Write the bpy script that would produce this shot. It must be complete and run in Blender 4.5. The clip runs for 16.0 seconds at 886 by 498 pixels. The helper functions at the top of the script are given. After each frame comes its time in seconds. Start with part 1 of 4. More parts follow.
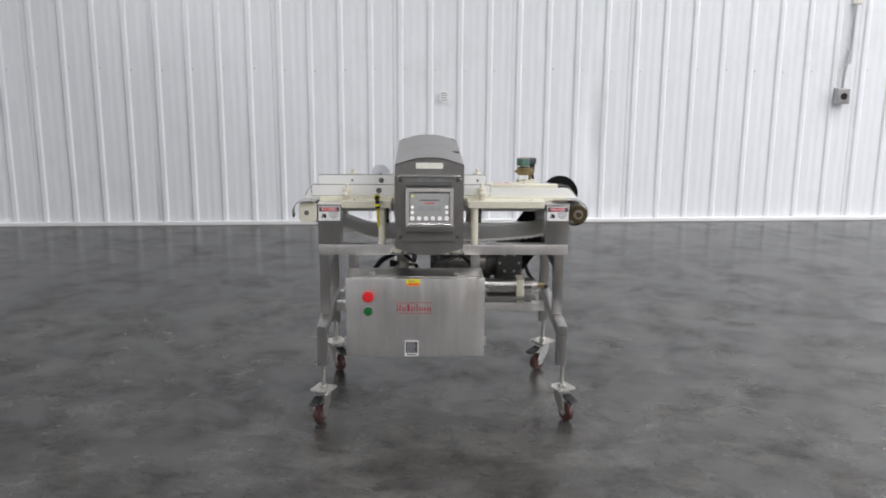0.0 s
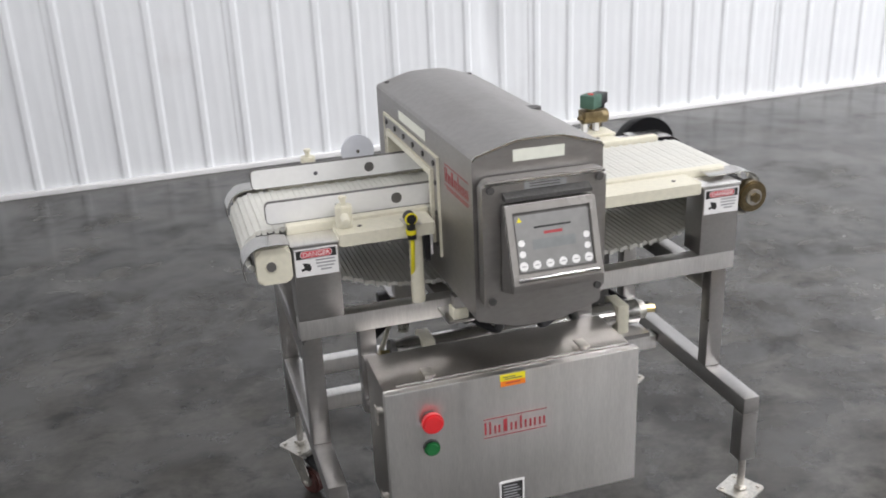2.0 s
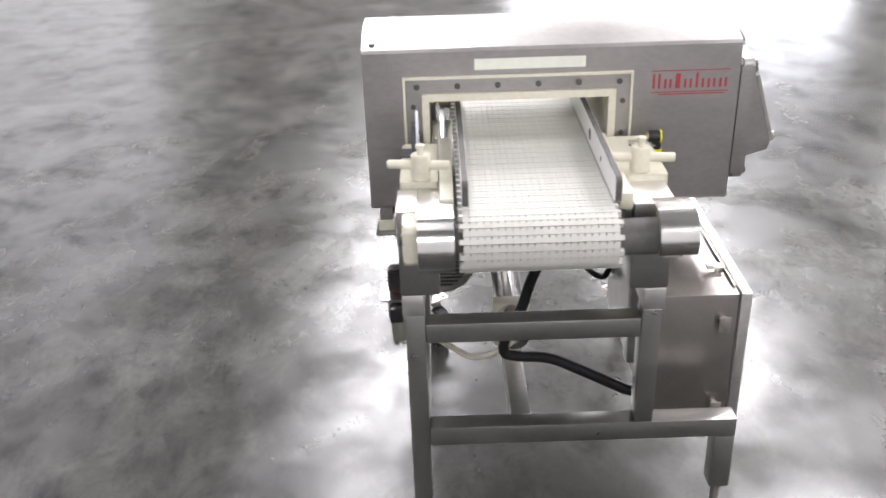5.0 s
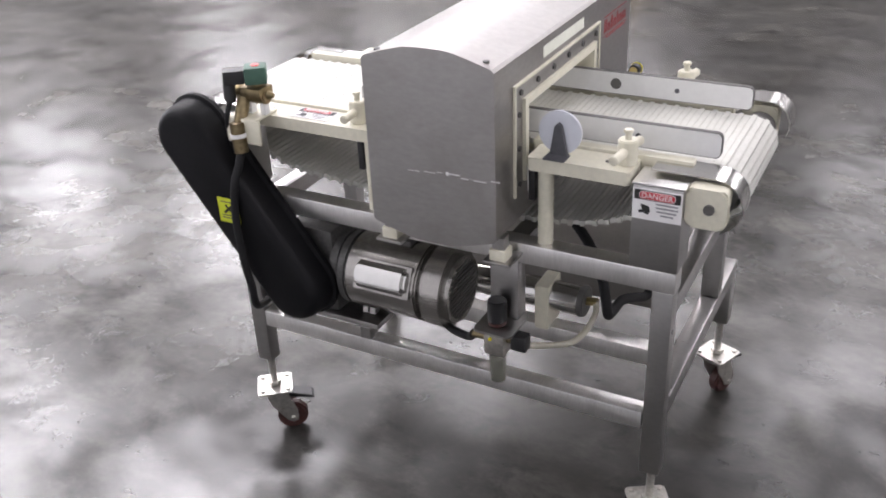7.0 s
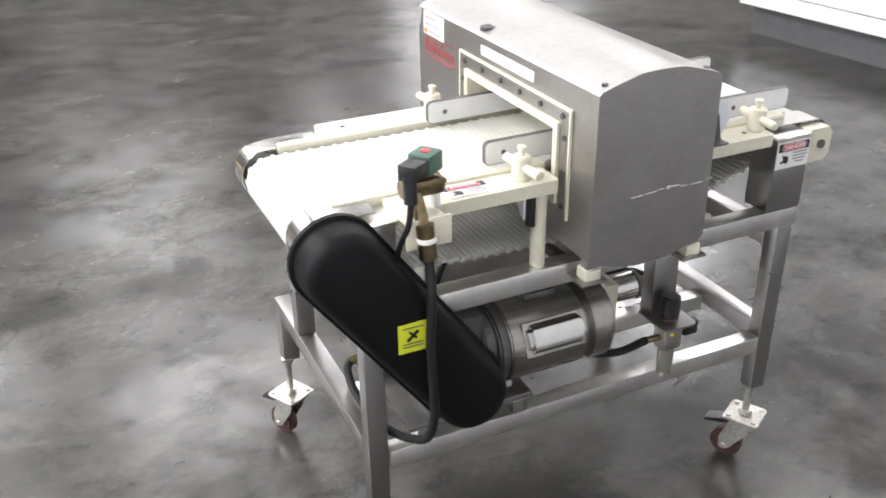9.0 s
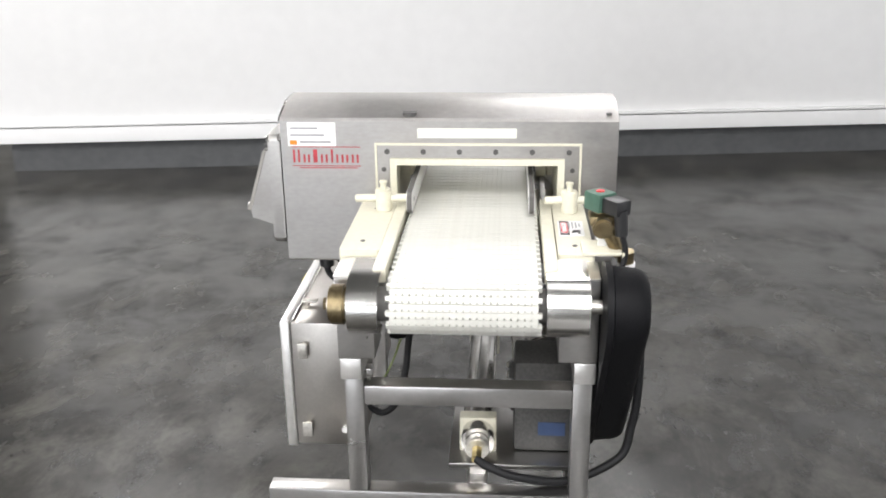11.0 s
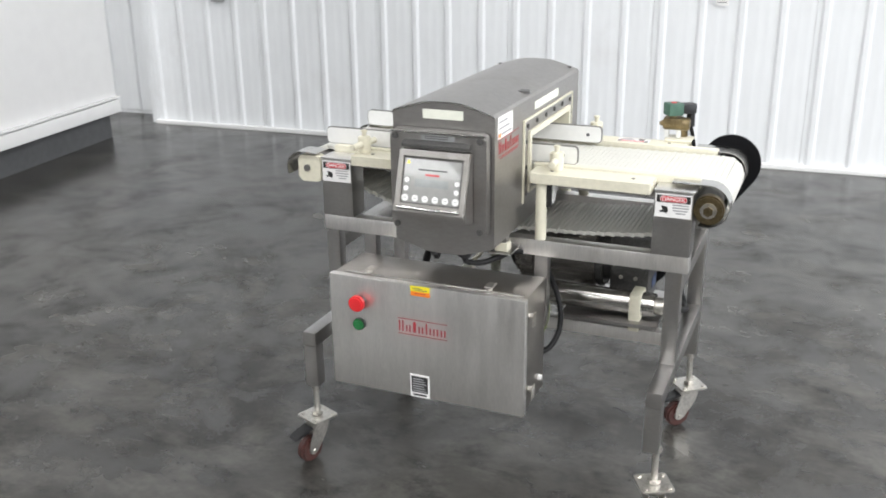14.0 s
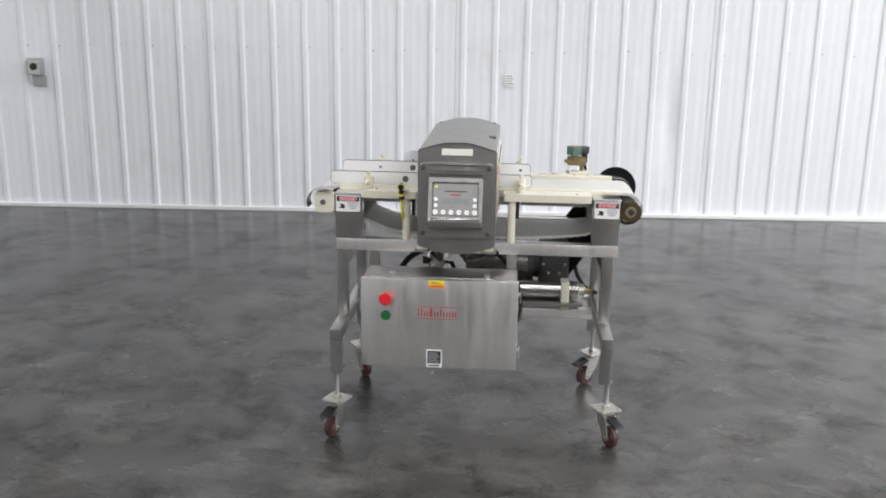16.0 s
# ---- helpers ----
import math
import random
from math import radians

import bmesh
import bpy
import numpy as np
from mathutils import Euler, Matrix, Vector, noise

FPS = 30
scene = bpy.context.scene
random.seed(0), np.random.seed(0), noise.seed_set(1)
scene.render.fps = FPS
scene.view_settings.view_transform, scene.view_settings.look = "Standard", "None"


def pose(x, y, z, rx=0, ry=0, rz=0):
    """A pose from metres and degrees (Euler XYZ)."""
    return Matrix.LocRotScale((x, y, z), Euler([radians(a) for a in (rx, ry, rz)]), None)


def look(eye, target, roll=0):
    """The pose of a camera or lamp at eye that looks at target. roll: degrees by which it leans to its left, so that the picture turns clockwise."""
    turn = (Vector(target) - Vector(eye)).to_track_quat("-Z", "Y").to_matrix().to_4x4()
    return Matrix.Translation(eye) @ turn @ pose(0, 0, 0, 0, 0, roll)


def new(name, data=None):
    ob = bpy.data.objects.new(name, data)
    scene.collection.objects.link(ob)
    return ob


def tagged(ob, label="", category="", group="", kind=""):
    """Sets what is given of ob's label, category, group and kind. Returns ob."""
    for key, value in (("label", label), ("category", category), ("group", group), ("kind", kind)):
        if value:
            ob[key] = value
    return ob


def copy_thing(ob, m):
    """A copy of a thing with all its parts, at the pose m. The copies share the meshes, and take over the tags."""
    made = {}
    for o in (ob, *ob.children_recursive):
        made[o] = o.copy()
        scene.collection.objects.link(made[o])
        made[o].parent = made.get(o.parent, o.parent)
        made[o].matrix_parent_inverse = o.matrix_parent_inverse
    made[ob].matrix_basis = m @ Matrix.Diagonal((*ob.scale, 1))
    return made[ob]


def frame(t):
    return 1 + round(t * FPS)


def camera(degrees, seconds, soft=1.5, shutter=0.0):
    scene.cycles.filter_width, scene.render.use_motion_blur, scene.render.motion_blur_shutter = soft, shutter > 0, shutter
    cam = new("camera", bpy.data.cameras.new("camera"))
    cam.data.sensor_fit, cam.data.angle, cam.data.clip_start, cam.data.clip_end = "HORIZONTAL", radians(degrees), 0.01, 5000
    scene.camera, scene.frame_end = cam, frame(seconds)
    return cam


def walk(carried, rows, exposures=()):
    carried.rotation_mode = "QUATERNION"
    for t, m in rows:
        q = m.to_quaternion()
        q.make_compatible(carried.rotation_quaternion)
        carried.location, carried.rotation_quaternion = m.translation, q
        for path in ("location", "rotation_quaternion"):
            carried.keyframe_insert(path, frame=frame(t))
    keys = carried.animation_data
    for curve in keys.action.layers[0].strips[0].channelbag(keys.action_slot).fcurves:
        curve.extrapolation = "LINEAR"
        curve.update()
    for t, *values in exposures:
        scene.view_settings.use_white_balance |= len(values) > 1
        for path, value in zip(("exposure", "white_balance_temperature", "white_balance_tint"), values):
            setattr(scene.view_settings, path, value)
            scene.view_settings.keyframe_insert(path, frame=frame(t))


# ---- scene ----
cam = camera(50.08, 16.0, soft=1.8, shutter=0.25)
PATH = [
    (0, (-0.092, -3.995, 1.569), (-0.047, -2.052, 1.100), 0.37),
    (0.5, (-0.171, -3.456, 1.568), (-0.133, -1.524, 1.053), 0.64),
    (1, (-0.249, -2.873, 1.548), (-0.160, -0.960, 0.971), 1.14),
    (1.5, (-0.409, -2.356, 1.529), (-0.225, -0.480, 0.861), 0.57),
    (2, (-0.711, -2.026, 1.512), (-0.185, -0.239, 0.785), -2.55),
    (2.5, (-1.083, -1.785, 1.506), (-0.287, -0.152, 0.669), -1.19),
    (3, (-1.423, -1.454, 1.518), (-0.410, 0.004, 0.596), -4.68),
    (3.5, (-1.749, -1.107, 1.512), (-0.357, 0.017, 0.618), -3.16),
    (4, (-1.948, -0.700, 1.533), (-0.397, 0.126, 0.578), -3.23),
    (4.2, (-2.012, -0.572, 1.519), (-0.378, 0.103, 0.584), -2.97),
    (6.3, (-1.386, 1.277, 1.536), (-0.002, 0.184, 0.594), -1.65),
    (6.5, (-1.219, 1.392, 1.540), (0.031, 0.147, 0.599), -2.36),
    (7, (-0.841, 1.626, 1.545), (0.009, 0.092, 0.583), -2.78),
    (7.5, (-0.369, 1.757, 1.533), (0.074, 0.052, 0.586), -0.99),
    (8, (0.055, 1.791, 1.557), (0.148, 0.045, 0.586), -1.62),
    (8.5, (0.522, 1.696, 1.548), (0.160, -0.025, 0.596), -1.16),
    (9, (0.952, 1.517, 1.552), (0.199, -0.087, 0.625), -0.68),
    (9.5, (1.353, 1.289, 1.556), (0.202, -0.084, 0.667), 1.08),
    (9.7, (1.498, 1.163, 1.538), (0.211, -0.109, 0.687), 0.90),
    (11.8, (2.126, -0.831, 1.470), (0.348, -0.230, 0.779), 0.04),
    (12, (2.069, -1.046, 1.504), (0.350, -0.306, 0.800), 0.54),
    (12.5, (1.818, -1.508, 1.497), (0.278, -0.442, 0.795), 0.40),
    (13, (1.546, -1.897, 1.484), (0.252, -0.536, 0.796), 0.29),
    (13.5, (1.170, -2.215, 1.488), (0.167, -0.625, 0.806), 0.16),
    (14, (0.792, -2.490, 1.487), (0.055, -0.756, 0.816), -0.66),
    (14.5, (0.472, -2.701, 1.486), (-0.024, -0.874, 0.844), -1.38),
    (15, (0.269, -2.925, 1.500), (-0.068, -1.052, 0.885), -0.08),
    (15.5, (0.256, -3.241, 1.467), (-0.022, -1.330, 0.947), 0.61),
    (16, (0.116, -3.556, 1.500), (-0.023, -1.623, 1.005), 0.77),
]
EXPOSURE = [(0, -0.74, 6330, 12), (1, -0.66, 6330, 12), (1.5, -0.60, 6380, 12), (2.5, -0.46, 6400, 13), (3, -0.24, 6450, 14), (4.2, 0.06, 6450, 14),
            (6.3, -0.22, 6350, 18), (7, -0.18, 6350, 18), (8, 0.10, 6350, 17), (8.5, 0.10, 6350, 14), (9.5, 0.04, 6500, 11),
            (12, -0.38, 6450, 10), (13.5, -0.20, 6400, 9), (14.5, -0.20, 6400, 9), (16, -0.52, 6350, 12)]
walk(cam, [(t, look(eye, target, roll)) for t, eye, target, roll in PATH], EXPOSURE)
LAMP_POWER = 150
EAST_GAIN = 2.25
EAST_FILL_POWER = 1000
FLOOR_ROUGH = 0.228
WALL_Y = 3.52
WALL = Matrix.Translation((0, 3.4036, 0)) @ Matrix.Rotation(0.0464, 4, "Z") @ Matrix.Translation((0, -WALL_Y, 0))     # the wall stands askew to the machine
PART_TURN, PART_A, PART_B = radians(7.0), -1.48, 4.25

# ---- light: closed hall under rows of ceiling lamps ----
world = bpy.data.worlds.new("hall_air")
scene.world = world
world.use_nodes = True
world.node_tree.nodes["Background"].inputs[0].default_value = (0.9, 0.95, 1.0, 1)
world.node_tree.nodes["Background"].inputs[1].default_value = 0.05
LAMP_Z = 5.6
for lx in (-7.0, -0.6, 4.6, 8.4, 12.6):
    for ly in (0.9, -3.6, -8.6, -14.0):
        lamp = bpy.data.lights.new("ceiling_lamp", "AREA")
        lamp.shape, lamp.size, lamp.size_y = "RECTANGLE", 2.6, 1.5
        lamp.energy = LAMP_POWER * (EAST_GAIN if lx > 4 else 2.1 if lx < -5 else 0.3 if ly > 0 else 1.0)
        lamp.color = (1.0, 0.99, 0.985)
        new("ceiling_lamp", lamp).matrix_world = pose(lx, ly, LAMP_Z)
# lamps at the far end of the hall, whose shine lies in streaks on the floor
for lx, ly in ((-4.4, -10.2), (2.2, -9.6), (-4.2, -14.8), (-9.6, -22.4), (-13.8, -22.0)):
    lamp = bpy.data.lights.new("far_ceiling_lamp", "AREA")
    lamp.shape, lamp.size, lamp.size_y, lamp.energy = "RECTANGLE", 1.3, 0.7, LAMP_POWER * (0.5 if ly > -20 else 0.9)
    lamp.color = (1.0, 0.99, 0.985)
    new("far_ceiling_lamp", lamp).matrix_world = pose(lx, ly, LAMP_Z)
# fill light added in an unseen east wall opening, for the floor's glare
east_fill = bpy.data.lights.new("added_east_light", "AREA")
east_fill.shape, east_fill.size, east_fill.size_y, east_fill.energy, east_fill.color = "RECTANGLE", 7.4, 4.0, EAST_FILL_POWER, (0.93, 0.96, 1.0)
new("added_east_light", east_fill).matrix_world = look((19.05, -5.25, 2.05), (0, -5.25, 2.05))

# ---- materials ----
def material(name, base, rough=0.5, metal=0.0, tint=None, big=3.0, fine=60.0, amount=0.25, bump=0.15,
             stretch=(1, 1, 1), rough_var=0.1, spec=0.5, dist=0.002, dirt=None, dirt_scale=1.5, dirt_cut=(0.52, 0.72), alpha=1.0, trans=0.0, coat=0.0):
    m = bpy.data.materials.new(name)
    m.use_nodes = True
    nt = m.node_tree
    n, l = nt.nodes, nt.links
    b = n["Principled BSDF"]
    co = n.new("ShaderNodeTexCoord")
    mp = n.new("ShaderNodeMapping")
    mp.inputs["Scale"].default_value = stretch
    l.new(co.outputs["Object"], mp.inputs["Vector"])
    n1 = n.new("ShaderNodeTexNoise")
    n1.inputs["Scale"].default_value, n1.inputs["Detail"].default_value, n1.inputs["Roughness"].default_value = big, 6, 0.62
    n2 = n.new("ShaderNodeTexNoise")
    n2.inputs["Scale"].default_value, n2.inputs["Detail"].default_value = fine, 3
    l.new(mp.outputs[0], n1.inputs["Vector"])
    l.new(mp.outputs[0], n2.inputs["Vector"])
    add = n.new("ShaderNodeMath"); add.operation = "ADD"
    l.new(n1.outputs["Fac"], add.inputs[0]); l.new(n2.outputs["Fac"], add.inputs[1])
    ramp = n.new("ShaderNodeMapRange")
    ramp.inputs["From Min"].default_value, ramp.inputs["From Max"].default_value = 0.75, 1.25
    l.new(add.outputs[0], ramp.inputs["Value"])
    mix = n.new("ShaderNodeMix"); mix.data_type = "RGBA"
    low = tuple(c * (1 - amount) for c in base)
    high = tuple(min(1, c * (1 + amount)) for c in (tint or base))
    mix.inputs["A"].default_value, mix.inputs["B"].default_value = (*low, 1), (*high, 1)
    l.new(ramp.outputs[0], mix.inputs["Factor"])
    colour = mix.outputs["Result"]
    if dirt:
        n3 = n.new("ShaderNodeTexNoise")
        n3.inputs["Scale"].default_value, n3.inputs["Detail"].default_value, n3.inputs["Roughness"].default_value = dirt_scale, 8, 0.7
        l.new(co.outputs["Object"], n3.inputs["Vector"])
        r3 = n.new("ShaderNodeMapRange")
        r3.inputs["From Min"].default_value, r3.inputs["From Max"].default_value = dirt_cut
        l.new(n3.outputs["Fac"], r3.inputs["Value"])
        mx = n.new("ShaderNodeMix"); mx.data_type = "RGBA"
        l.new(r3.outputs[0], mx.inputs["Factor"]); l.new(colour, mx.inputs["A"])
        mx.inputs["B"].default_value = (*dirt, 1)
        colour = mx.outputs["Result"]
    l.new(colour, b.inputs["Base Color"])
    rr = n.new("ShaderNodeMapRange")
    rr.inputs["To Min"].default_value, rr.inputs["To Max"].default_value = max(0.03, rough - rough_var), min(1, rough + rough_var)
    rr.inputs["From Min"].default_value, rr.inputs["From Max"].default_value = 0.3, 0.7
    l.new(n1.outputs["Fac"], rr.inputs["Value"])
    l.new(rr.outputs[0], b.inputs["Roughness"])
    b.inputs["Metallic"].default_value = metal
    b.inputs["Specular IOR Level"].default_value = spec
    b.inputs["Coat Weight"].default_value = coat
    b.inputs["Transmission Weight"].default_value = trans
    b.inputs["Alpha"].default_value = alpha
    if bump:
        bp = n.new("ShaderNodeBump")
        bp.inputs["Strength"].default_value, bp.inputs["Distance"].default_value = bump, dist
        l.new(n2.outputs["Fac"], bp.inputs["Height"])
        l.new(bp.outputs[0], b.inputs["Normal"])
    return m


STEEL = material("brushed_stainless", (0.45, 0.44, 0.43), 0.31, 1.0, fine=14, big=1.6, amount=0.05, bump=0.02, stretch=(6, 6, 9), rough_var=0.04, dist=0.0004)
STEEL_H = material("brushed_stainless_sheet", (0.85, 0.835, 0.815), 0.37, 1.0, fine=12, big=1.2, amount=0.07, bump=0.06, stretch=(40, 4, 4), rough_var=0.06, dist=0.0004)
# cabinet body: stains, and a base colour darkened for the dim floor it mirrors
STEEL_B = material("stained_dimmed_stainless", (0.46, 0.44, 0.415), 0.33, 1.0, fine=40, big=2.0, amount=0.05, bump=0.02, stretch=(4, 4, 4), rough_var=0.03, dist=0.0003, dirt=(0.30, 0.28, 0.26), dirt_scale=4, dirt_cut=(0.45, 0.85))
HEADSTEEL = material("dull_stainless", (0.40, 0.388, 0.375), 0.42, 1.0, fine=12, big=2.5, amount=0.06, bump=0.05, stretch=(5, 5, 12), rough_var=0.05, dist=0.0003, dirt=(0.33, 0.31, 0.29), dirt_scale=5, dirt_cut=(0.5, 0.85))
BRIGHT = material("polished_steel", (0.58, 0.57, 0.55), 0.20, 1.0, amount=0.06, bump=0.05, fine=40, rough_var=0.06)
GALV = material("zinc_plate", (0.62, 0.60, 0.56), 0.38, 1.0, amount=0.2, bump=0.2, fine=120, rough_var=0.12, dirt=(0.20, 0.13, 0.08), dirt_scale=40, dirt_cut=(0.6, 0.75))
CREAM = material("cream_plastic", (0.64, 0.615, 0.50), 0.42, tint=(0.67, 0.64, 0.52), amount=0.04, fine=90, bump=0.06, dirt=(0.55, 0.50, 0.38), dirt_scale=14, dirt_cut=(0.66, 0.85))
WHITEP = material("white_plastic", (0.72, 0.72, 0.71), 0.38, amount=0.03, fine=80, bump=0.05, dirt=(0.6, 0.58, 0.54), dirt_scale=9, dirt_cut=(0.66, 0.85))
BELT = material("belt_plastic", (0.60, 0.595, 0.55), 0.45, amount=0.06, fine=160, bump=0.1, dirt=(0.46, 0.42, 0.35), dirt_scale=7, dirt_cut=(0.60, 0.85))
EDGE = material("grey_edge", (0.10, 0.095, 0.09), 0.6, amount=0.2, bump=0.1)
RUBBER = material("black_rubber", (0.011, 0.011, 0.012), 0.6, amount=0.25, bump=0.2, fine=200, spec=0.25)
COVER = material("black_guard_plastic", (0.007, 0.007, 0.008), 0.46, amount=0.25, bump=0.25, fine=350, rough_var=0.08, spec=0.12, dirt=(0.012, 0.0115, 0.011), dirt_scale=8, dirt_cut=(0.55, 0.8))
CAST = material("grey_cast_iron", (0.10, 0.098, 0.095), 0.5, metal=0.4, amount=0.25, bump=0.3, fine=140)
MOTORP = material("motor_housing", (0.33, 0.315, 0.295), 0.27, metal=0.85, amount=0.15, bump=0.15, fine=90, rough_var=0.1, dirt=(0.10, 0.085, 0.07), dirt_scale=10, dirt_cut=(0.56, 0.8))
BRASS = material("old_brass", (0.24, 0.19, 0.11), 0.38, 1.0, amount=0.3, bump=0.2, fine=120, dirt=(0.12, 0.09, 0.05), dirt_scale=30, dirt_cut=(0.5, 0.7))
BRASSY = material("yellow_brass", (0.48, 0.39, 0.19), 0.3, 1.0, amount=0.2, bump=0.1)
GREENC = material("green_coil", (0.05, 0.11, 0.08), 0.45, amount=0.15, bump=0.1)
REDP = material("red_plastic", (0.62, 0.025, 0.03), 0.3, amount=0.08, bump=0.03)
REDINK = material("red_print", (0.40, 0.045, 0.055), 0.5, amount=0.2, bump=0.0)
REDLAB = material("red_label", (0.55, 0.03, 0.05), 0.45, amount=0.1, bump=0.0)
GREENP = material("green_plastic", (0.012, 0.13, 0.035), 0.3, amount=0.1, bump=0.03)
YELLOW = material("yellow_label", (0.78, 0.68, 0.02), 0.45, amount=0.06, bump=0.03)
YELLOWG = material("yellow_green_label", (0.62, 0.68, 0.03), 0.45, amount=0.06, bump=0.03)
ORANGE = material("orange_label", (0.80, 0.22, 0.02), 0.45, amount=0.06, bump=0.0)
BLACKP = material("black_plastic", (0.014, 0.014, 0.015), 0.35, amount=0.2, bump=0.05)
BLACKINK = material("black_print", (0.02, 0.02, 0.02), 0.5, amount=0.2, bump=0.0)
GREYINK = material("grey_print", (0.32, 0.32, 0.33), 0.5, amount=0.15, bump=0.0)
PAPER = material("label_white", (0.80, 0.79, 0.78), 0.45, amount=0.04, bump=0.03, dirt=(0.62, 0.56, 0.52), dirt_scale=30, dirt_cut=(0.6, 0.85))
TAPE = material("pale_tape", (0.74, 0.75, 0.66), 0.45, amount=0.05, bump=0.05)
KEYPAD = material("keypad_film", (0.27, 0.268, 0.26), 0.28, amount=0.06, bump=0.03, coat=0.4)
DISPLAY = material("display_glass", (0.24, 0.25, 0.25), 0.12, amount=0.08, bump=0.0)
VEIL = material("clear_hard_cover", (0.30, 0.285, 0.265), 0.3, amount=0.1, bump=0.08, fine=30)
WHEELRED = material("dark_red_wheel", (0.055, 0.018, 0.015), 0.5, amount=0.3, bump=0.2, dirt=(0.05, 0.035, 0.03), dirt_scale=40, dirt_cut=(0.5, 0.7))
FROST = material("frosted_disc", (0.66, 0.68, 0.74), 0.35, amount=0.03, bump=0.02)
GREYWEDGE = material("grey_wedge", (0.09, 0.09, 0.10), 0.5, amount=0.15, bump=0.1)
BOWL = material("clear_bowl", (0.30, 0.30, 0.25), 0.15, amount=0.08, bump=0.02, trans=0.6)
HOSEC = material("clear_hose", (0.50, 0.47, 0.38), 0.25, amount=0.08, bump=0.0)
GREENEARTH = material("earth_wire", (0.10, 0.13, 0.03), 0.4, amount=0.2, bump=0.0)
WOOD = material("pale_pine", (0.52, 0.40, 0.23), 0.65, fine=30, big=6, amount=0.2, bump=0.3, stretch=(1, 12, 12), dist=0.001)
SHEET = material("white_sheet_metal", (0.74, 0.755, 0.77), 0.55, amount=0.03, fine=18, big=0.9, bump=0.06, stretch=(1.2, 1.2, 0.25), rough_var=0.06, dist=0.003, dirt=(0.66, 0.66, 0.665), dirt_scale=1.1, dirt_cut=(0.56, 0.8))
PANELW = material("white_panel", (0.80, 0.795, 0.79), 0.5, amount=0.02, fine=12, big=0.8, bump=0.1, rough_var=0.05, dist=0.004)
PLAIN = material("hall_paint", (0.32, 0.32, 0.31), 0.7, amount=0.08, fine=6, big=0.5, bump=0.1)
DARKBASE = material("dark_plinth", (0.085, 0.087, 0.09), 0.6, amount=0.15, fine=20, bump=0.2)
CONDUIT = material("grey_conduit", (0.42, 0.43, 0.44), 0.4, metal=0.6, amount=0.1, bump=0.1)


def concrete():
    """Sealed, trowelled slab: mottled grey, darker scuffs, gloss that comes and goes."""
    m = bpy.data.materials.new("sealed_concrete")
    m.use_nodes = True
    nt = m.node_tree
    n, l = nt.nodes, nt.links
    b = n["Principled BSDF"]
    co = n.new("ShaderNodeTexCoord")

    def noise_at(scale, detail, rough, vec=None, distort=0.0):
        t = n.new("ShaderNodeTexNoise")
        t.inputs["Scale"].default_value, t.inputs["Detail"].default_value = scale, detail
        t.inputs["Roughness"].default_value, t.inputs["Distortion"].default_value = rough, distort
        l.new(vec or co.outputs["Object"], t.inputs["Vector"])
        return t.outputs["Fac"]

    def ranged(src, a, c, d, e):
        r = n.new("ShaderNodeMapRange")
        r.interpolation_type = "SMOOTHERSTEP"
        r.inputs["From Min"].default_value, r.inputs["From Max"].default_value = a, c
        r.inputs["To Min"].default_value, r.inputs["To Max"].default_value = d, e
        l.new(src, r.inputs["Value"])
        return r.outputs[0]

    def mixed(fac, a, c):
        x = n.new("ShaderNodeMix"); x.data_type = "RGBA"
        l.new(fac, x.inputs["Factor"])
        for key, v in (("A", a), ("B", c)):
            if isinstance(v, tuple):
                x.inputs[key].default_value = (*v, 1)
            else:
                l.new(v, x.inputs[key])
        return x.outputs["Result"]

    st = n.new("ShaderNodeMapping")
    st.inputs["Scale"].default_value = (0.85, 1.25, 1)
    st.inputs["Rotation"].default_value = (0, 0, 0.35)
    l.new(co.outputs["Object"], st.inputs["Vector"])
    cloud = noise_at(0.8, 5, 0.55)
    swirl = noise_at(3.2, 8, 0.70, st.outputs[0], 0.35)
    grain = noise_at(34, 4, 0.6)
    scuff = noise_at(7.0, 8, 0.68, st.outputs[0], 0.3)
    stain = noise_at(1.9, 5, 0.58, None, 0.2)
    col = mixed(ranged(cloud, 0.25, 0.75, 0, 1), (0.030, 0.029, 0.027), (0.058, 0.0555, 0.050))
    col = mixed(ranged(swirl, 0.40, 0.70, 0, 0.8), col, (0.095, 0.091, 0.081))
    col = mixed(ranged(stain, 0.42, 0.85, 0, 0.7), col, (0.030, 0.027, 0.021))
    col = mixed(ranged(scuff, 0.42, 0.74, 0, 0.85), col, (0.015, 0.0145, 0.014))
    col = mixed(ranged(grain, 0.25, 0.85, 0, 0.25), col, (0.02, 0.02, 0.02))
    l.new(col, b.inputs["Base Color"])
    patch = noise_at(5.0, 7, 0.62, st.outputs[0], 0.2)
    l.new(ranged(patch, 0.25, 0.75, FLOOR_ROUGH, FLOOR_ROUGH + 0.042), b.inputs["Roughness"])
    sheen = noise_at(3.4, 8, 0.68, None, 0.3)
    l.new(ranged(sheen, 0.28, 0.72, 0.12, 0.85), b.inputs["Specular IOR Level"])
    wave = noise_at(1.3, 2, 0.4)
    b1 = n.new("ShaderNodeBump")
    b1.inputs["Strength"].default_value, b1.inputs["Distance"].default_value = 0.12, 0.03
    l.new(wave, b1.inputs["Height"])
    b2 = n.new("ShaderNodeBump")
    b2.inputs["Strength"].default_value, b2.inputs["Distance"].default_value = 0.05, 0.001
    l.new(grain, b2.inputs["Height"])
    l.new(b1.outputs[0], b2.inputs["Normal"])
    l.new(b2.outputs[0], b.inputs["Normal"])
    return m


CONCRETE = concrete()


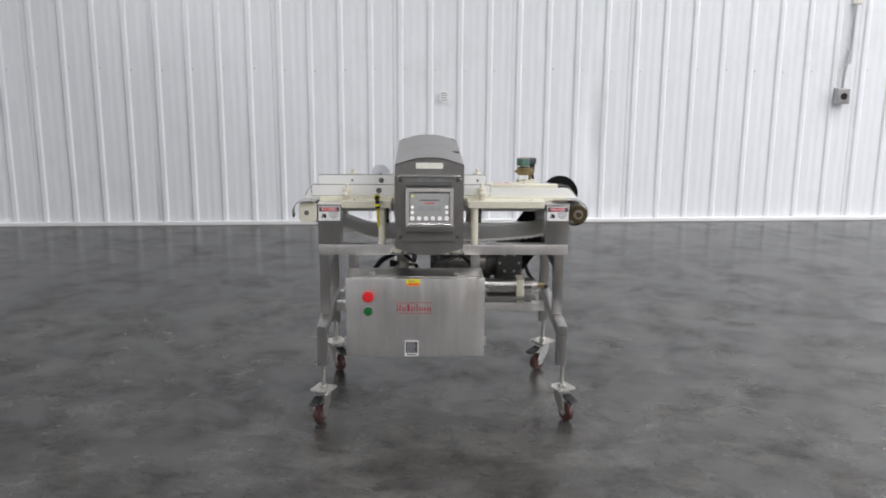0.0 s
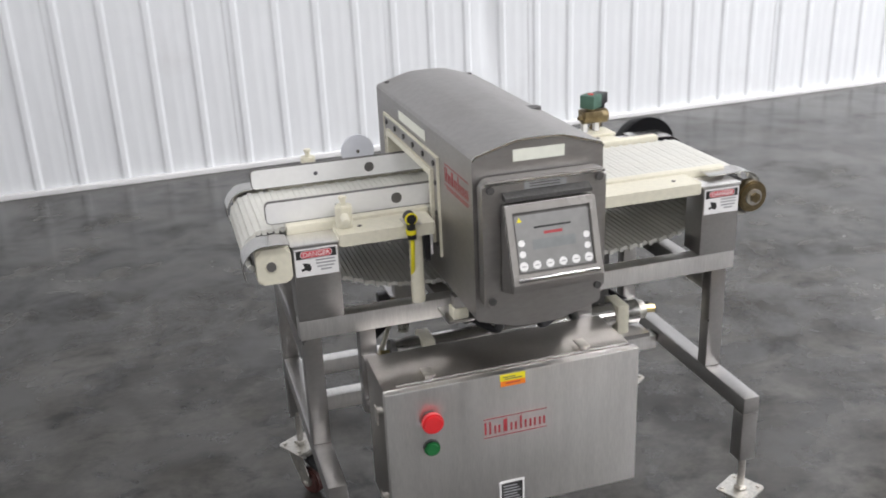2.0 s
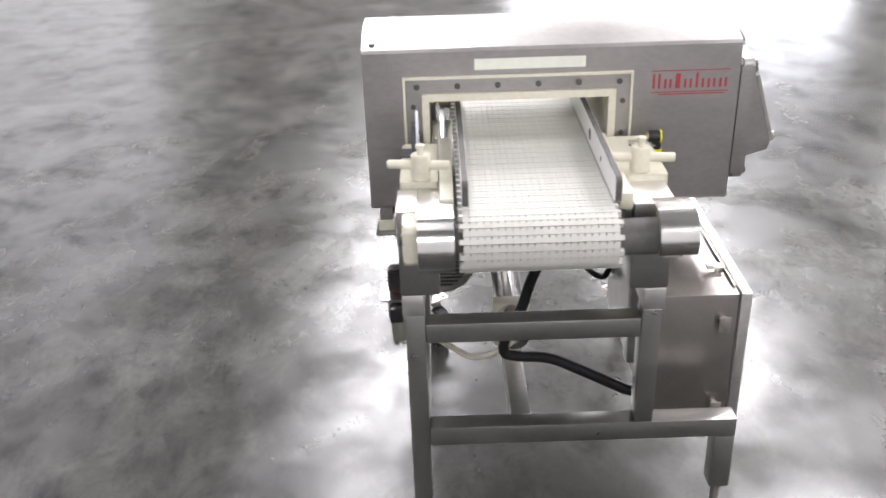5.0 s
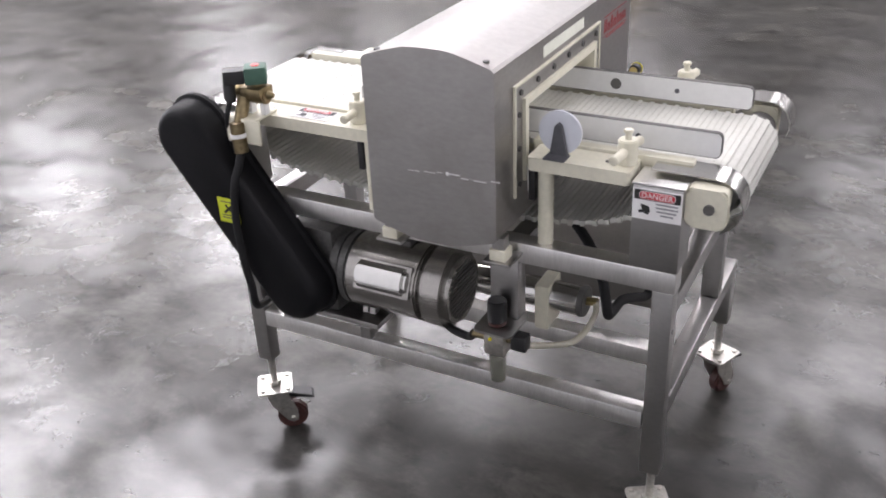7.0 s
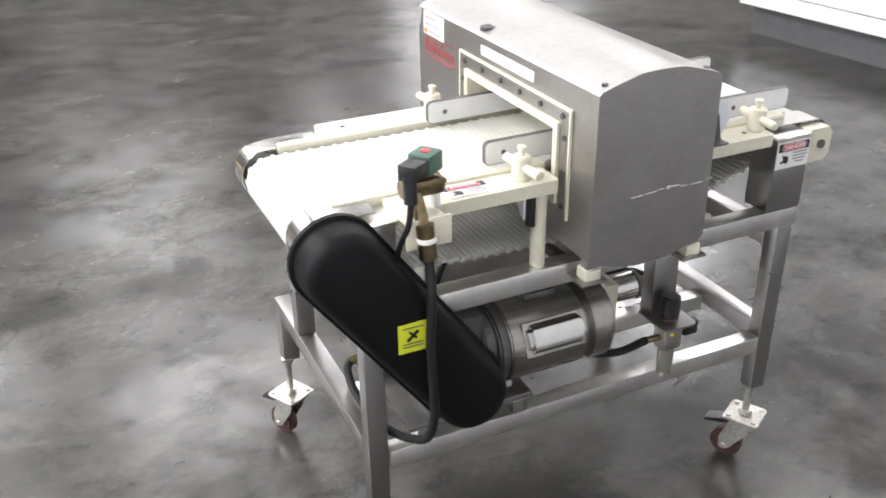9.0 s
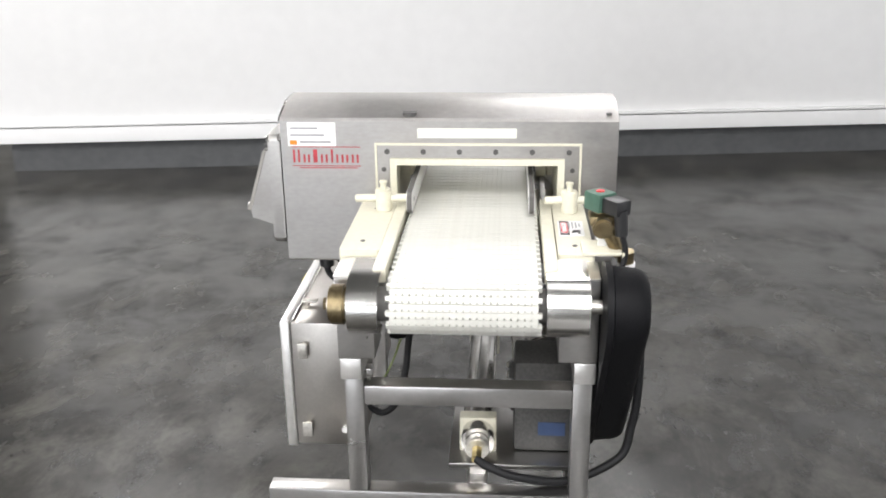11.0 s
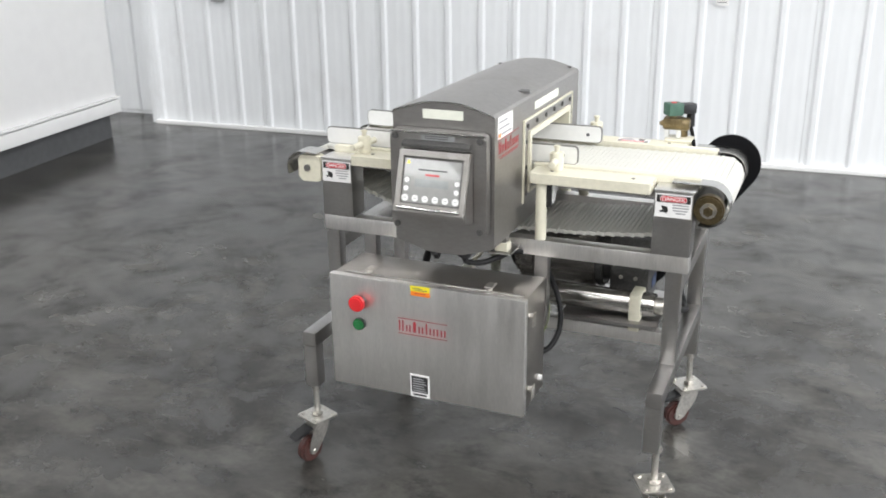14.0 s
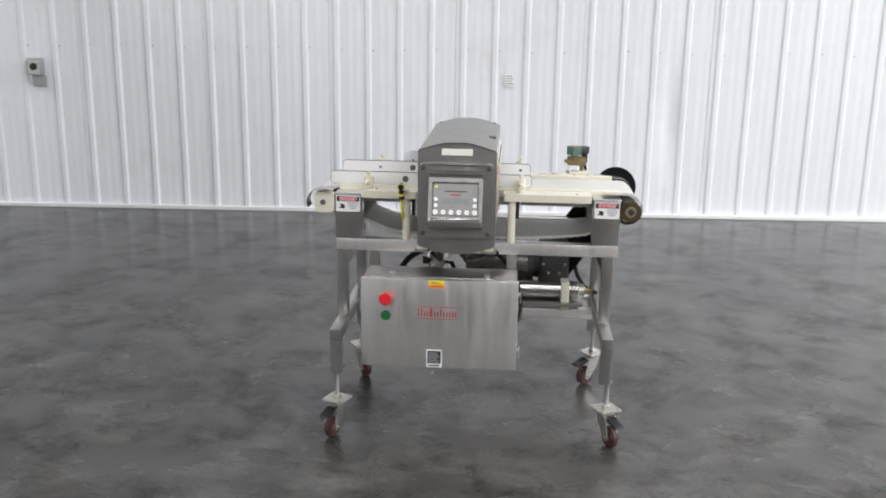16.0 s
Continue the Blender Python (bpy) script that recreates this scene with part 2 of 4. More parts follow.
# ---- building blocks ----
def thing(name, base, label, category, group=""):
    ob = new(name)
    ob.empty_display_size = 0.05
    ob.location = base
    return tagged(ob, label, category, group)


def finish(bm, angle=35):
    bmesh.ops.recalc_face_normals(bm, faces=bm.faces)
    lim = radians(angle)
    for f in bm.faces:
        f.smooth = True
    for e in bm.edges:
        e.smooth = len(e.link_faces) == 2 and e.calc_face_angle(0) < lim


def part(name, bm, mat, parent=None, label="", angle=35):
    finish(bm, angle)
    me = bpy.data.meshes.new(name)
    bm.to_mesh(me)
    bm.free()
    me.materials.append(mat)
    ob = new(name, me)
    if parent is not None:
        ob.parent = parent
        if parent.type == "EMPTY":
            ob.matrix_parent_inverse = Matrix.Translation(-Vector(parent.location))
    if label:
        ob["label"] = label
    return ob


def solid(name, bm, mat, label, category, group="", kind="", angle=35):
    return tagged(part(name, bm, mat, None, "", angle), label, category, group, kind)


def box(x0, x1, y0, y1, z0, z1, bevel=0.0, bm=None, turn=None, seg=2):
    bm = bm or bmesh.new()
    m = Matrix.LocRotScale(((x0 + x1) / 2, (y0 + y1) / 2, (z0 + z1) / 2), None, (abs(x1 - x0), abs(y1 - y0), abs(z1 - z0)))
    g = bmesh.ops.create_cube(bm, size=1, matrix=(turn @ m) if turn else m)
    if bevel:
        es = list({e for v in g["verts"] for e in v.link_edges})
        bmesh.ops.bevel(bm, geom=es, offset=bevel, segments=seg, affect="EDGES", profile=0.6)
    return bm


def rod(p, q, r, bm=None, seg=20, r2=None, bevel=0.0):
    bm = bm or bmesh.new()
    p, q = Vector(p), Vector(q)
    d = q - p
    m = Matrix.Translation((p + q) / 2) @ d.to_track_quat("Z", "Y").to_matrix().to_4x4()
    g = bmesh.ops.create_cone(bm, cap_ends=True, segments=seg, radius1=r, radius2=r if r2 is None else r2, depth=d.length, matrix=m)
    if bevel:
        fs = [f for f in {f for v in g["verts"] for f in v.link_faces} if len(f.verts) > 4]
        es = list({e for f in fs for e in f.edges})
        bmesh.ops.bevel(bm, geom=es, offset=bevel, segments=2, affect="EDGES")
    return bm


def prism(outline, axis, a, b, bm=None, bevel=0.0):
    """A flat outline drawn out along an axis: outline in (y, z), (x, z) or (x, y)."""
    bm = bm or bmesh.new()

    def at(u, v, w):
        return {"x": (w, u, v), "y": (u, w, v), "z": (u, v, w)}[axis]
    lo = [bm.verts.new(at(u, v, a)) for u, v in outline]
    hi = [bm.verts.new(at(u, v, b)) for u, v in outline]
    fs = [bm.faces.new(lo), bm.faces.new(hi[::-1])]
    k = len(outline)
    for i in range(k):
        fs.append(bm.faces.new((lo[i], hi[i], hi[(i + 1) % k], lo[(i + 1) % k])))
    if bevel:
        es = list({e for f in fs[:2] for e in f.edges})
        bmesh.ops.bevel(bm, geom=es, offset=bevel, segments=2, affect="EDGES")
    return bm


def rounded(u0, u1, v0, v1, r, k=5):
    pts = []
    for cu, cv, s in ((u1 - r, v1 - r, 0), (u0 + r, v1 - r, 90), (u0 + r, v0 + r, 180), (u1 - r, v0 + r, 270)):
        for i in range(k + 1):
            a = radians(s + 90 * i / k)
            pts.append((cu + r * math.cos(a), cv + r * math.sin(a)))
    return pts


def disc_outline(cu, cv, r, k=28):
    return [(cu + r * math.cos(2 * math.pi * i / k), cv + r * math.sin(2 * math.pi * i / k)) for i in range(k)]


def spline(points, steps=8):
    """A smooth line through the points."""
    p = [Vector(q) for q in points]
    p = [2 * p[0] - p[1]] + p + [2 * p[-1] - p[-2]]
    out = []
    for i in range(1, len(p) - 2):
        a, b, c, d = p[i - 1:i + 3]
        for k in range(steps):
            t = k / steps
            out.append(0.5 * (2 * b + (c - a) * t + (2 * a - 5 * b + 4 * c - d) * t * t + (3 * b - a - 3 * c + d) * t ** 3))
    return out + [p[-2]]


def hose(points, r, bm=None, seg=10, steps=8):
    bm = bm or bmesh.new()
    path = spline(points, steps)
    rings, up = [], Vector((0.3, 0.2, 1)).normalized()
    for i, q in enumerate(path):
        d = (path[min(i + 1, len(path) - 1)] - path[max(i - 1, 0)]).normalized()
        u = (up - d * up.dot(d)).normalized()
        v = d.cross(u)
        up = u
        rings.append([bm.verts.new(q + r * (u * math.cos(2 * math.pi * k / seg) + v * math.sin(2 * math.pi * k / seg))) for k in range(seg)])
    for a, b in zip(rings, rings[1:]):
        for k in range(seg):
            bm.faces.new((a[k], a[(k + 1) % seg], b[(k + 1) % seg], b[k]))
    bm.faces.new(rings[0])
    bm.faces.new(rings[-1][::-1])
    return bm


def strip(line, width_axis, a, b, thick, bm=None):
    """A bent sheet: a line in (x, z) drawn out along y from a to b, with thickness."""
    pts = [Vector((u, v)) for u, v in line]
    out = []
    for i, q in enumerate(pts):
        d = (pts[min(i + 1, len(pts) - 1)] - pts[max(i - 1, 0)]).normalized()
        out.append(q + Vector((-d.y, d.x)) * thick)
    return prism([tuple(q) for q in pts] + [tuple(q) for q in out[::-1]], width_axis, a, b, bm)


def tube(x0, x1, y0, y1, z0, z1):
    return box(x0, x1, y0, y1, z0, z1, 0.0035)


def words(text, size, depth=0.0006):
    cu = bpy.data.curves.new("lettering", "FONT")
    cu.body, cu.size, cu.extrude = text, size, depth
    cu.align_x, cu.align_y = "CENTER", "CENTER"
    ob = new("lettering", cu)
    me = bpy.data.meshes.new_from_object(ob.evaluated_get(bpy.context.evaluated_depsgraph_get()))
    bpy.data.objects.remove(ob)
    bpy.data.curves.remove(cu)
    bm = bmesh.new()
    bm.from_mesh(me)
    bpy.data.meshes.remove(me)
    return bm


def placed(bm, m):
    bmesh.ops.transform(bm, matrix=m, verts=bm.verts)
    return bm


def danger_label(parent, m, w=0.086, h=0.058):
    """A warning label in its own plane (u right, v up, w towards the reader), laid on by m."""
    plate = part("warning_label", placed(box(-w / 2, w / 2, -h / 2, h / 2, 0, 0.0012), m), PAPER, parent, "white danger label with black and red heading")
    top = h / 2
    part("heading", placed(box(-w / 2 + 0.003, w / 2 - 0.003, top - 0.021, top - 0.003, 0.0011, 0.0017), m), BLACKINK, plate)
    part("oval", placed(prism(rounded(-w * 0.37, w * 0.37, top - 0.0195, top - 0.0045, 0.0072), "z", 0.0016, 0.0023), m), PAPER, plate)
    part("red_field", placed(prism(rounded(-w * 0.355, w * 0.355, top - 0.0187, top - 0.0053, 0.0064), "z", 0.0022, 0.0028), m), REDLAB, plate)
    part("word", placed(words("DANGER", 0.0135), m @ Matrix.Translation((0, top - 0.0122, 0.0032))), PAPER, plate)
    sign = bmesh.new()
    box(-w * 0.40, -w * 0.30, -0.008, -0.003, 0.0011, 0.0018, bm=sign, turn=Matrix.Rotation(0.3, 4, "Z"))
    prism([(-w * 0.33, 0.0), (-w * 0.16, -0.003), (-w * 0.13, -0.012), (-w * 0.17, -0.019), (-w * 0.25, -0.017), (-w * 0.30, -0.008)], "z", 0.0011, 0.0018, sign)
    part("pictogram", placed(sign, m), BLACKINK, plate)
    bars = bmesh.new()
    for k, (a, b) in enumerate(((-0.02, 0.42), (-0.02, 0.43), (0.0, 0.40), (0.08, 0.34))):
        box(a * w, b * w, 0.0045 - 0.0068 * k - 0.0032, 0.0045 - 0.0068 * k, 0.0011, 0.0016, bm=bars)
    part("text_bars", placed(bars, m), GREYINK, plate)
    return plate


FACE_FRONT = Matrix(((1, 0, 0, 0), (0, 0, -1, 0), (0, 1, 0, 0), (0, 0, 0, 1)))      # reader stands at -y
FACE_BACK = Matrix(((-1, 0, 0, 0), (0, 0, 1, 0), (0, 1, 0, 0), (0, 0, 0, 1)))       # reader stands at +y
FACE_LEFT = Matrix(((0, 0, -1, 0), (-1, 0, 0, 0), (0, 1, 0, 0), (0, 0, 0, 1)))      # reader stands at -x
FACE_RIGHT = Matrix(((0, 0, 1, 0), (1, 0, 0, 0), (0, 1, 0, 0), (0, 0, 0, 1)))       # reader stands at +x


def emblem(parent, m, w, h):
    """The maker's red mark as plain bars between two lines."""
    bm = bmesh.new()
    box(-w / 2, w / 2, h * 0.46, h * 0.5, 0, 0.0005, bm=bm)
    box(-w / 2, w / 2, -h * 0.5, -h * 0.46, 0, 0.0005, bm=bm)
    u = -w / 2 + 0.015 * w
    for wide, high in ((0.10, 0.34), (0.095, 0.10), (0.06, 0.35), (0.10, 0.10), (0.026, 0.36), (0.026, 0.10), (0.10, 0.10), (0.10, 0.10)):
        for v in ((0.0, wide - 0.03) if wide > 0.05 else (0.0,)):
            box(u + v * w, u + (v + 0.03) * w, -0.31 * h, high * h, 0, 0.0005, bm=bm)
        u += (wide + 0.05) * w
    return part("maker_mark", placed(bm, m), REDINK, parent, "red printed mark between two thin lines")


def bolt_head(p, axis, r=0.006, h=0.004, bm=None):
    a = Vector(p)
    return rod(a, a + Vector(axis) * h, r, bm, seg=6)


# ---- the hall ----
def grid_sheet(x0, x1, z0, z1, y, depth, rows, pitch, start):
    """One profiled wall sheet: narrow ribs towards the room, faint ripples between, slight dents."""
    xs = []
    for rib in (start + pitch * k for k in range(-1, 8)):
        for dx, dy in ((-0.027, 0), (-0.013, depth), (0.013, depth), (0.027, 0), (pitch * 0.36, 0), (pitch * 0.40, depth * 0.10), (pitch * 0.44, 0),
                       (pitch * 0.60, 0), (pitch * 0.64, depth * 0.10), (pitch * 0.68, 0)):
            if x0 <= rib + dx < x1 - 1e-6:
                xs.append((rib + dx, dy))
    xs = sorted(xs)
    if xs[0][0] > x0 + 1e-6:
        xs.insert(0, (x0, 0))
    xs.append((x1, 0))
    bm = bmesh.new()
    grid = []
    for i in range(rows + 1):
        z = z0 + (z1 - z0) * (i / rows) ** 1.4
        row = []
        for x, dy in xs:
            wob = 0.005 * noise.noise((x * 1.7, z * 0.9, 3.1)) + 0.0015 * noise.noise((x * 6, z * 2.2, 9.0))
            dent = 0.040 * math.exp(-((x - 1.26) / 0.07) ** 2 - ((z - 0.66) / 0.24) ** 2) + 0.022 * math.exp(-((x - 1.07) / 0.05) ** 2 - ((z - 1.19) / 0.06) ** 2) - 0.022 * math.exp(-((x - 1.17) / 0.03) ** 2 - ((z - 0.95) / 0.16) ** 2)
            kick = 0.03 * math.exp(-((x - 1.42) / 0.09) ** 2 - (z / 0.05) ** 2) + 0.02 * math.exp(-((x - 1.78) / 0.05) ** 2 - (z / 0.04) ** 2)
            row.append(bm.verts.new((x, y - dy + wob + dent - kick, z)))
        grid.append(row)
    for a, b in zip(grid, grid[1:]):
        for k in range(len(xs) - 1):
            bm.faces.new((a[k], a[k + 1], b[k + 1], b[k]))
    back = bmesh.ops.extrude_face_region(bm, geom=list(bm.faces))
    bmesh.ops.translate(bm, vec=(0, 0.004, 0), verts=[v for v in back["geom"] if isinstance(v, bmesh.types.BMVert)])
    return bm


floor = solid("floor", box(-15, 19, -27, 9, -0.2, 0), CONCRETE, "grey sealed concrete slab with scuffs and a dull shine", "floor", kind="structure")
CORNER = -3.97
part("wall_core", box(CORNER, 19, WALL_Y + 0.06, WALL_Y + 0.26, 0, 6.4), PLAIN, None)
core = bpy.data.objects["wall_core"]
core.name = "wall_north"
tagged(core, "white ribbed sheet metal wall with dents and scrapes", "wall", kind="structure")
PITCH, FIRST = 0.2286, -0.030
k = 0
x = CORNER
while x < 10:
    first_rib = FIRST + PITCH * math.ceil((x - FIRST) / PITCH)
    p = part("wall_sheet", grid_sheet(x + 0.001, x + PITCH * 4 - 0.001, 0.022, 6.3, WALL_Y + 0.003 * (k % 2), 0.012, 26, PITCH, first_rib), SHEET, core, angle=25)
    x += PITCH * 4
    k += 1
screws = bmesh.new()
for k in range(-16, 26):
    for z in (1.198, 2.55, 3.9):
        q = (FIRST + PITCH * k + 0.040, WALL_Y - 0.001, z + 0.01 * math.sin(k * 5.1))
        rod(q, (q[0], q[1] - 0.006, q[2]), 0.008, screws, seg=8)
s = part("wall_screw", screws, GALV, core)
s["kind"] = "stuff"
tagged(solid("baseboard", box(CORNER, 19, WALL_Y - 0.035, WALL_Y + 0.01, 0, 0.028, 0.004), PANELW, "thin white angle along the foot of the wall", "trim"), kind="structure")
solid("wall_northwest", box(-15, CORNER, WALL_Y + 0.26, WALL_Y + 0.46, 0, 6.4), SHEET, "pale set-back end of the sheet metal wall", "wall", kind="structure")
solid("wall_return", box(CORNER - 0.05, CORNER - 0.001, WALL_Y - 0.002, WALL_Y + 0.259, 0, 6.4, 0.004), SHEET, "narrow white return where the wall steps back", "wall", kind="structure")
setback = bpy.data.objects["wall_northwest"]
for k in range(2):
    part("wall_sheet", grid_sheet(CORNER - 0.06 - PITCH * 3 * (k + 1), CORNER - 0.062 - PITCH * 3 * k, 0.03, 6.3, WALL_Y + 0.255 - 0.004 * k, 0.016, 20, PITCH, CORNER - 0.13 - PITCH * 3 * (k + 1)), SHEET, setback, angle=25)
for name in ("wall_north", "baseboard", "wall_northwest", "wall_return"):
    bpy.data.objects[name].matrix_basis = WALL
solid("wall_west", box(-15.2, -15, -27, 9, 0, 6.4), PLAIN, "plain grey far wall of the hall", "wall", kind="structure")
# opening added for the fill light; this wall stays out of view
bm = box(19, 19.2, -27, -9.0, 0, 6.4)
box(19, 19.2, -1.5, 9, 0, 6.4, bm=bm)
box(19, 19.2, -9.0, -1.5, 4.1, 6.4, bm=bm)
solid("wall_east", bm, PLAIN, "plain grey end wall with an opening added for an unseen fill light", "wall", kind="structure")
# slab added outside that opening, never in view
solid("added_east_slab", box(19.2, 26, -12, 2, -0.2, -0.004), CONCRETE, "unseen concrete slab added outside the east wall opening", "ground", kind="structure")
solid("wall_south", box(-15, 19, -27.2, -27, 0, 6.4), PLAIN, "plain grey far wall of the hall", "wall", kind="structure")
solid("ceiling", box(-15.2, 19.2, -27.2, 9.2, 6.4, 6.6), PLAIN, "plain pale roof deck of the hall", "ceiling", kind="structure")

# tall white partition on a dark foot, standing askew to the ribbed wall
PART = Matrix.Translation((-3.38, -1.5, 0)) @ Matrix.Rotation(PART_TURN, 4, "Z")
screen = solid("partition", placed(box(-0.09, 0.0, PART_A, PART_B, 0.20, 2.9, 0.006), PART), PANELW, "tall smooth white partition panel raised on a dark foot", "partition", kind="structure")
part("foot", placed(box(-0.14, -0.055, PART_A + 0.05, PART_B - 0.02, 0, 0.20), PART), DARKBASE, screen, "dark recessed foot strip")
part("bottom_rail", placed(box(0.0, 0.030, PART_A, PART_B, 0.185, 0.275, 0.005), PART), PANELW, screen, "white lower edge rail")
part("rail_lip", placed(box(0.0, 0.038, PART_A, PART_B, 0.283, 0.296, 0.003), PART), PANELW, screen)

# fixtures on the ribbed wall
def junction_box(x, z, run):
    e = thing("junction_box", (x, WALL_Y, z), "grey steel electrical junction box with a round outlet on the wall", "junction box", "wall boxes")
    body = part("box", box(x - 0.05, x + 0.05, WALL_Y - 0.085, WALL_Y - 0.012, z - 0.06, z + 0.06, 0.006), CONDUIT, e)
    part("outlet", rod((x, WALL_Y - 0.084, z), (x, WALL_Y - 0.092, z), 0.026, seg=20), BLACKP, e, "dark round outlet")
    part("cover_plate", box(x - 0.042, x + 0.042, WALL_Y - 0.0865, WALL_Y - 0.0842, z - 0.05, z + 0.05), GALV, e)
    if run:
        part("conduit", hose([(x, WALL_Y - 0.045, z + 0.055), (x + 0.004, WALL_Y - 0.045, z + 0.16), (x + 0.03, WALL_Y - 0.04, z + 0.35), (x + 0.05, WALL_Y - 0.03, z + 0.7), (x + 0.05, WALL_Y - 0.03, 6.3)], 0.012, seg=10), CONDUIT, e, "grey conduit running up the wall")
        part("pipe_clip", box(x + 0.02, x + 0.09, WALL_Y - 0.046, WALL_Y - 0.012, z + 0.70, z + 0.73, 0.003), GALV, e)
    else:
        part("drop_plate", box(x - 0.04, x + 0.06, WALL_Y - 0.030, WALL_Y - 0.012, z - 0.14, z - 0.065, 0.003), CONDUIT, e)
    e.matrix_basis = WALL @ e.matrix_basis


junction_box(3.227, 1.007, True)
junction_box(-3.357, 1.043, False)
sign = solid("wall_notice", box(0.047, 0.117, WALL_Y - 0.016, WALL_Y - 0.013, 0.950, 1.034), PAPER, "small white paper notice with grey lines on the wall", "notice")
for k in range(4):
    part("text_bar", box(0.055, 0.108 - 0.01 * (k % 2), WALL_Y - 0.0166, WALL_Y - 0.0158, 0.964 + 0.018 * k, 0.972 + 0.018 * k), GREYINK, sign)
sign.matrix_basis = WALL


def pallet(m, label):
    e = thing("pallet", (0, 0, 0), label, "pallet", "wooden pallets")
    for k in range(3):
        part("bearer", box(-0.6 + k * 0.545, -0.6 + k * 0.545 + 0.11, -0.5, 0.5, 0.022, 0.10, 0.004), WOOD, e)
    for k in range(3):
        part("bottom_board", box(-0.6, 0.6, -0.5 + 0.45 * k, -0.4 + 0.45 * k, 0, 0.022, 0.002), WOOD, e)
    for k in range(7):
        part("deck_board", box(-0.6, 0.6, -0.5 + 0.15 * k, -0.4 + 0.15 * k, 0.10, 0.122, 0.002), WOOD, e)
    e.matrix_basis = m
    return e


p0 = pallet(pose(1.655, -4.915, 0, 0, 0, 1), "pale pine pallet lying on the concrete")
copy_thing(p0, pose(1.665, -4.925, 0.122, 0, 0, 0.5))
copy_thing(p0, pose(3.0, -4.95, 0, 0, 0, -1))

# ---- the frame on wheels ----
FX0, FX1, FY0, FY1 = -0.507, 0.499, -0.282, 0.187       # outside of the frame
frame_ob = thing("conveyor_frame", (0, -0.045, 0.2), "welded square-tube stainless steel frame on four casters", "frame")
T = 0.04
part("side_rail", tube(FX0, FX1, FY0, FY0 + T, 0.648, 0.691), STEEL_H, frame_ob)
part("side_rail", tube(FX0, FX1, FY1 - T, FY1, 0.648, 0.691), STEEL_H, frame_ob)
for sx in (FX0 + 0.003, 0.4445):
    part("end_rail", tube(sx, sx + T, FY0 + T, FY1 - T, 0.588, 0.628), STEEL, frame_ob)
    part("leg", tube(sx, sx + T, FY0 + 0.004, FY0 + T, 0.3975, 0.647), STEEL, frame_ob)
    part("leg", tube(sx, sx + T, FY1 - T, FY1 - 0.004, 0.224, 0.647), STEEL, frame_ob)
    part("outrigger", tube(sx, sx + T, -0.440, FY1 - T, 0.356, 0.397), STEEL, frame_ob)
    part("foot_tube", tube(sx, sx + T, -0.440, -0.400, 0.232, 0.3555), STEEL, frame_ob)
part("lower_rail", tube(FX0 + 0.045, 0.443, FY1 - T, FY1 - 0.003, 0.330, 0.371), STEEL_H, frame_ob)
part("lower_rail", tube(FX0 + 0.045, 0.443, -0.052, -0.012, 0.340, 0.379), STEEL_H, frame_ob)
for px in (-0.386, 0.108):
    part("hanger_post", tube(px, px + 0.036, -0.278, -0.246, 0.452, 0.6475), STEEL, frame_ob)
part("column", box(-0.205, -0.145, 0.148, 0.186, 0.5156, 0.6478, 0.004), STEEL, frame_ob)
part("cross_bar", box(-0.20, -0.16, FY0 + T, FY1 - T, 0.652, 0.672, 0.003), STEEL, frame_ob)
part("cross_bar", box(0.025, 0.065, FY0 + T, FY1 - T, 0.652, 0.672, 0.003), STEEL, frame_ob)
part("motor_plate", box(0.13, 0.40, -0.09, FY1 - 0.005, 0.400, 0.412, 0.002), STEEL, frame_ob)
for mx in (0.15, 0.36):
    part("plate_foot", box(mx, mx + 0.025, 0.155, 0.185, 0.371, 0.400), STEEL, frame_ob)
    part("plate_foot", box(mx, mx + 0.025, -0.048, -0.016, 0.379, 0.400), STEEL, frame_ob)
for hx, s in ((-0.187, 1), (0.044, -1)):
    for hy in (-0.34, 0.225):
        part("head_bracket", box(hx - 0.028, hx + 0.028, min(hy - 0.02, FY1 - 0.02) if hy > 0 else hy - 0.02, hy + 0.022 if hy > 0 else FY0 + 0.004, 0.668, 0.674, 0.001), STEEL, frame_ob)


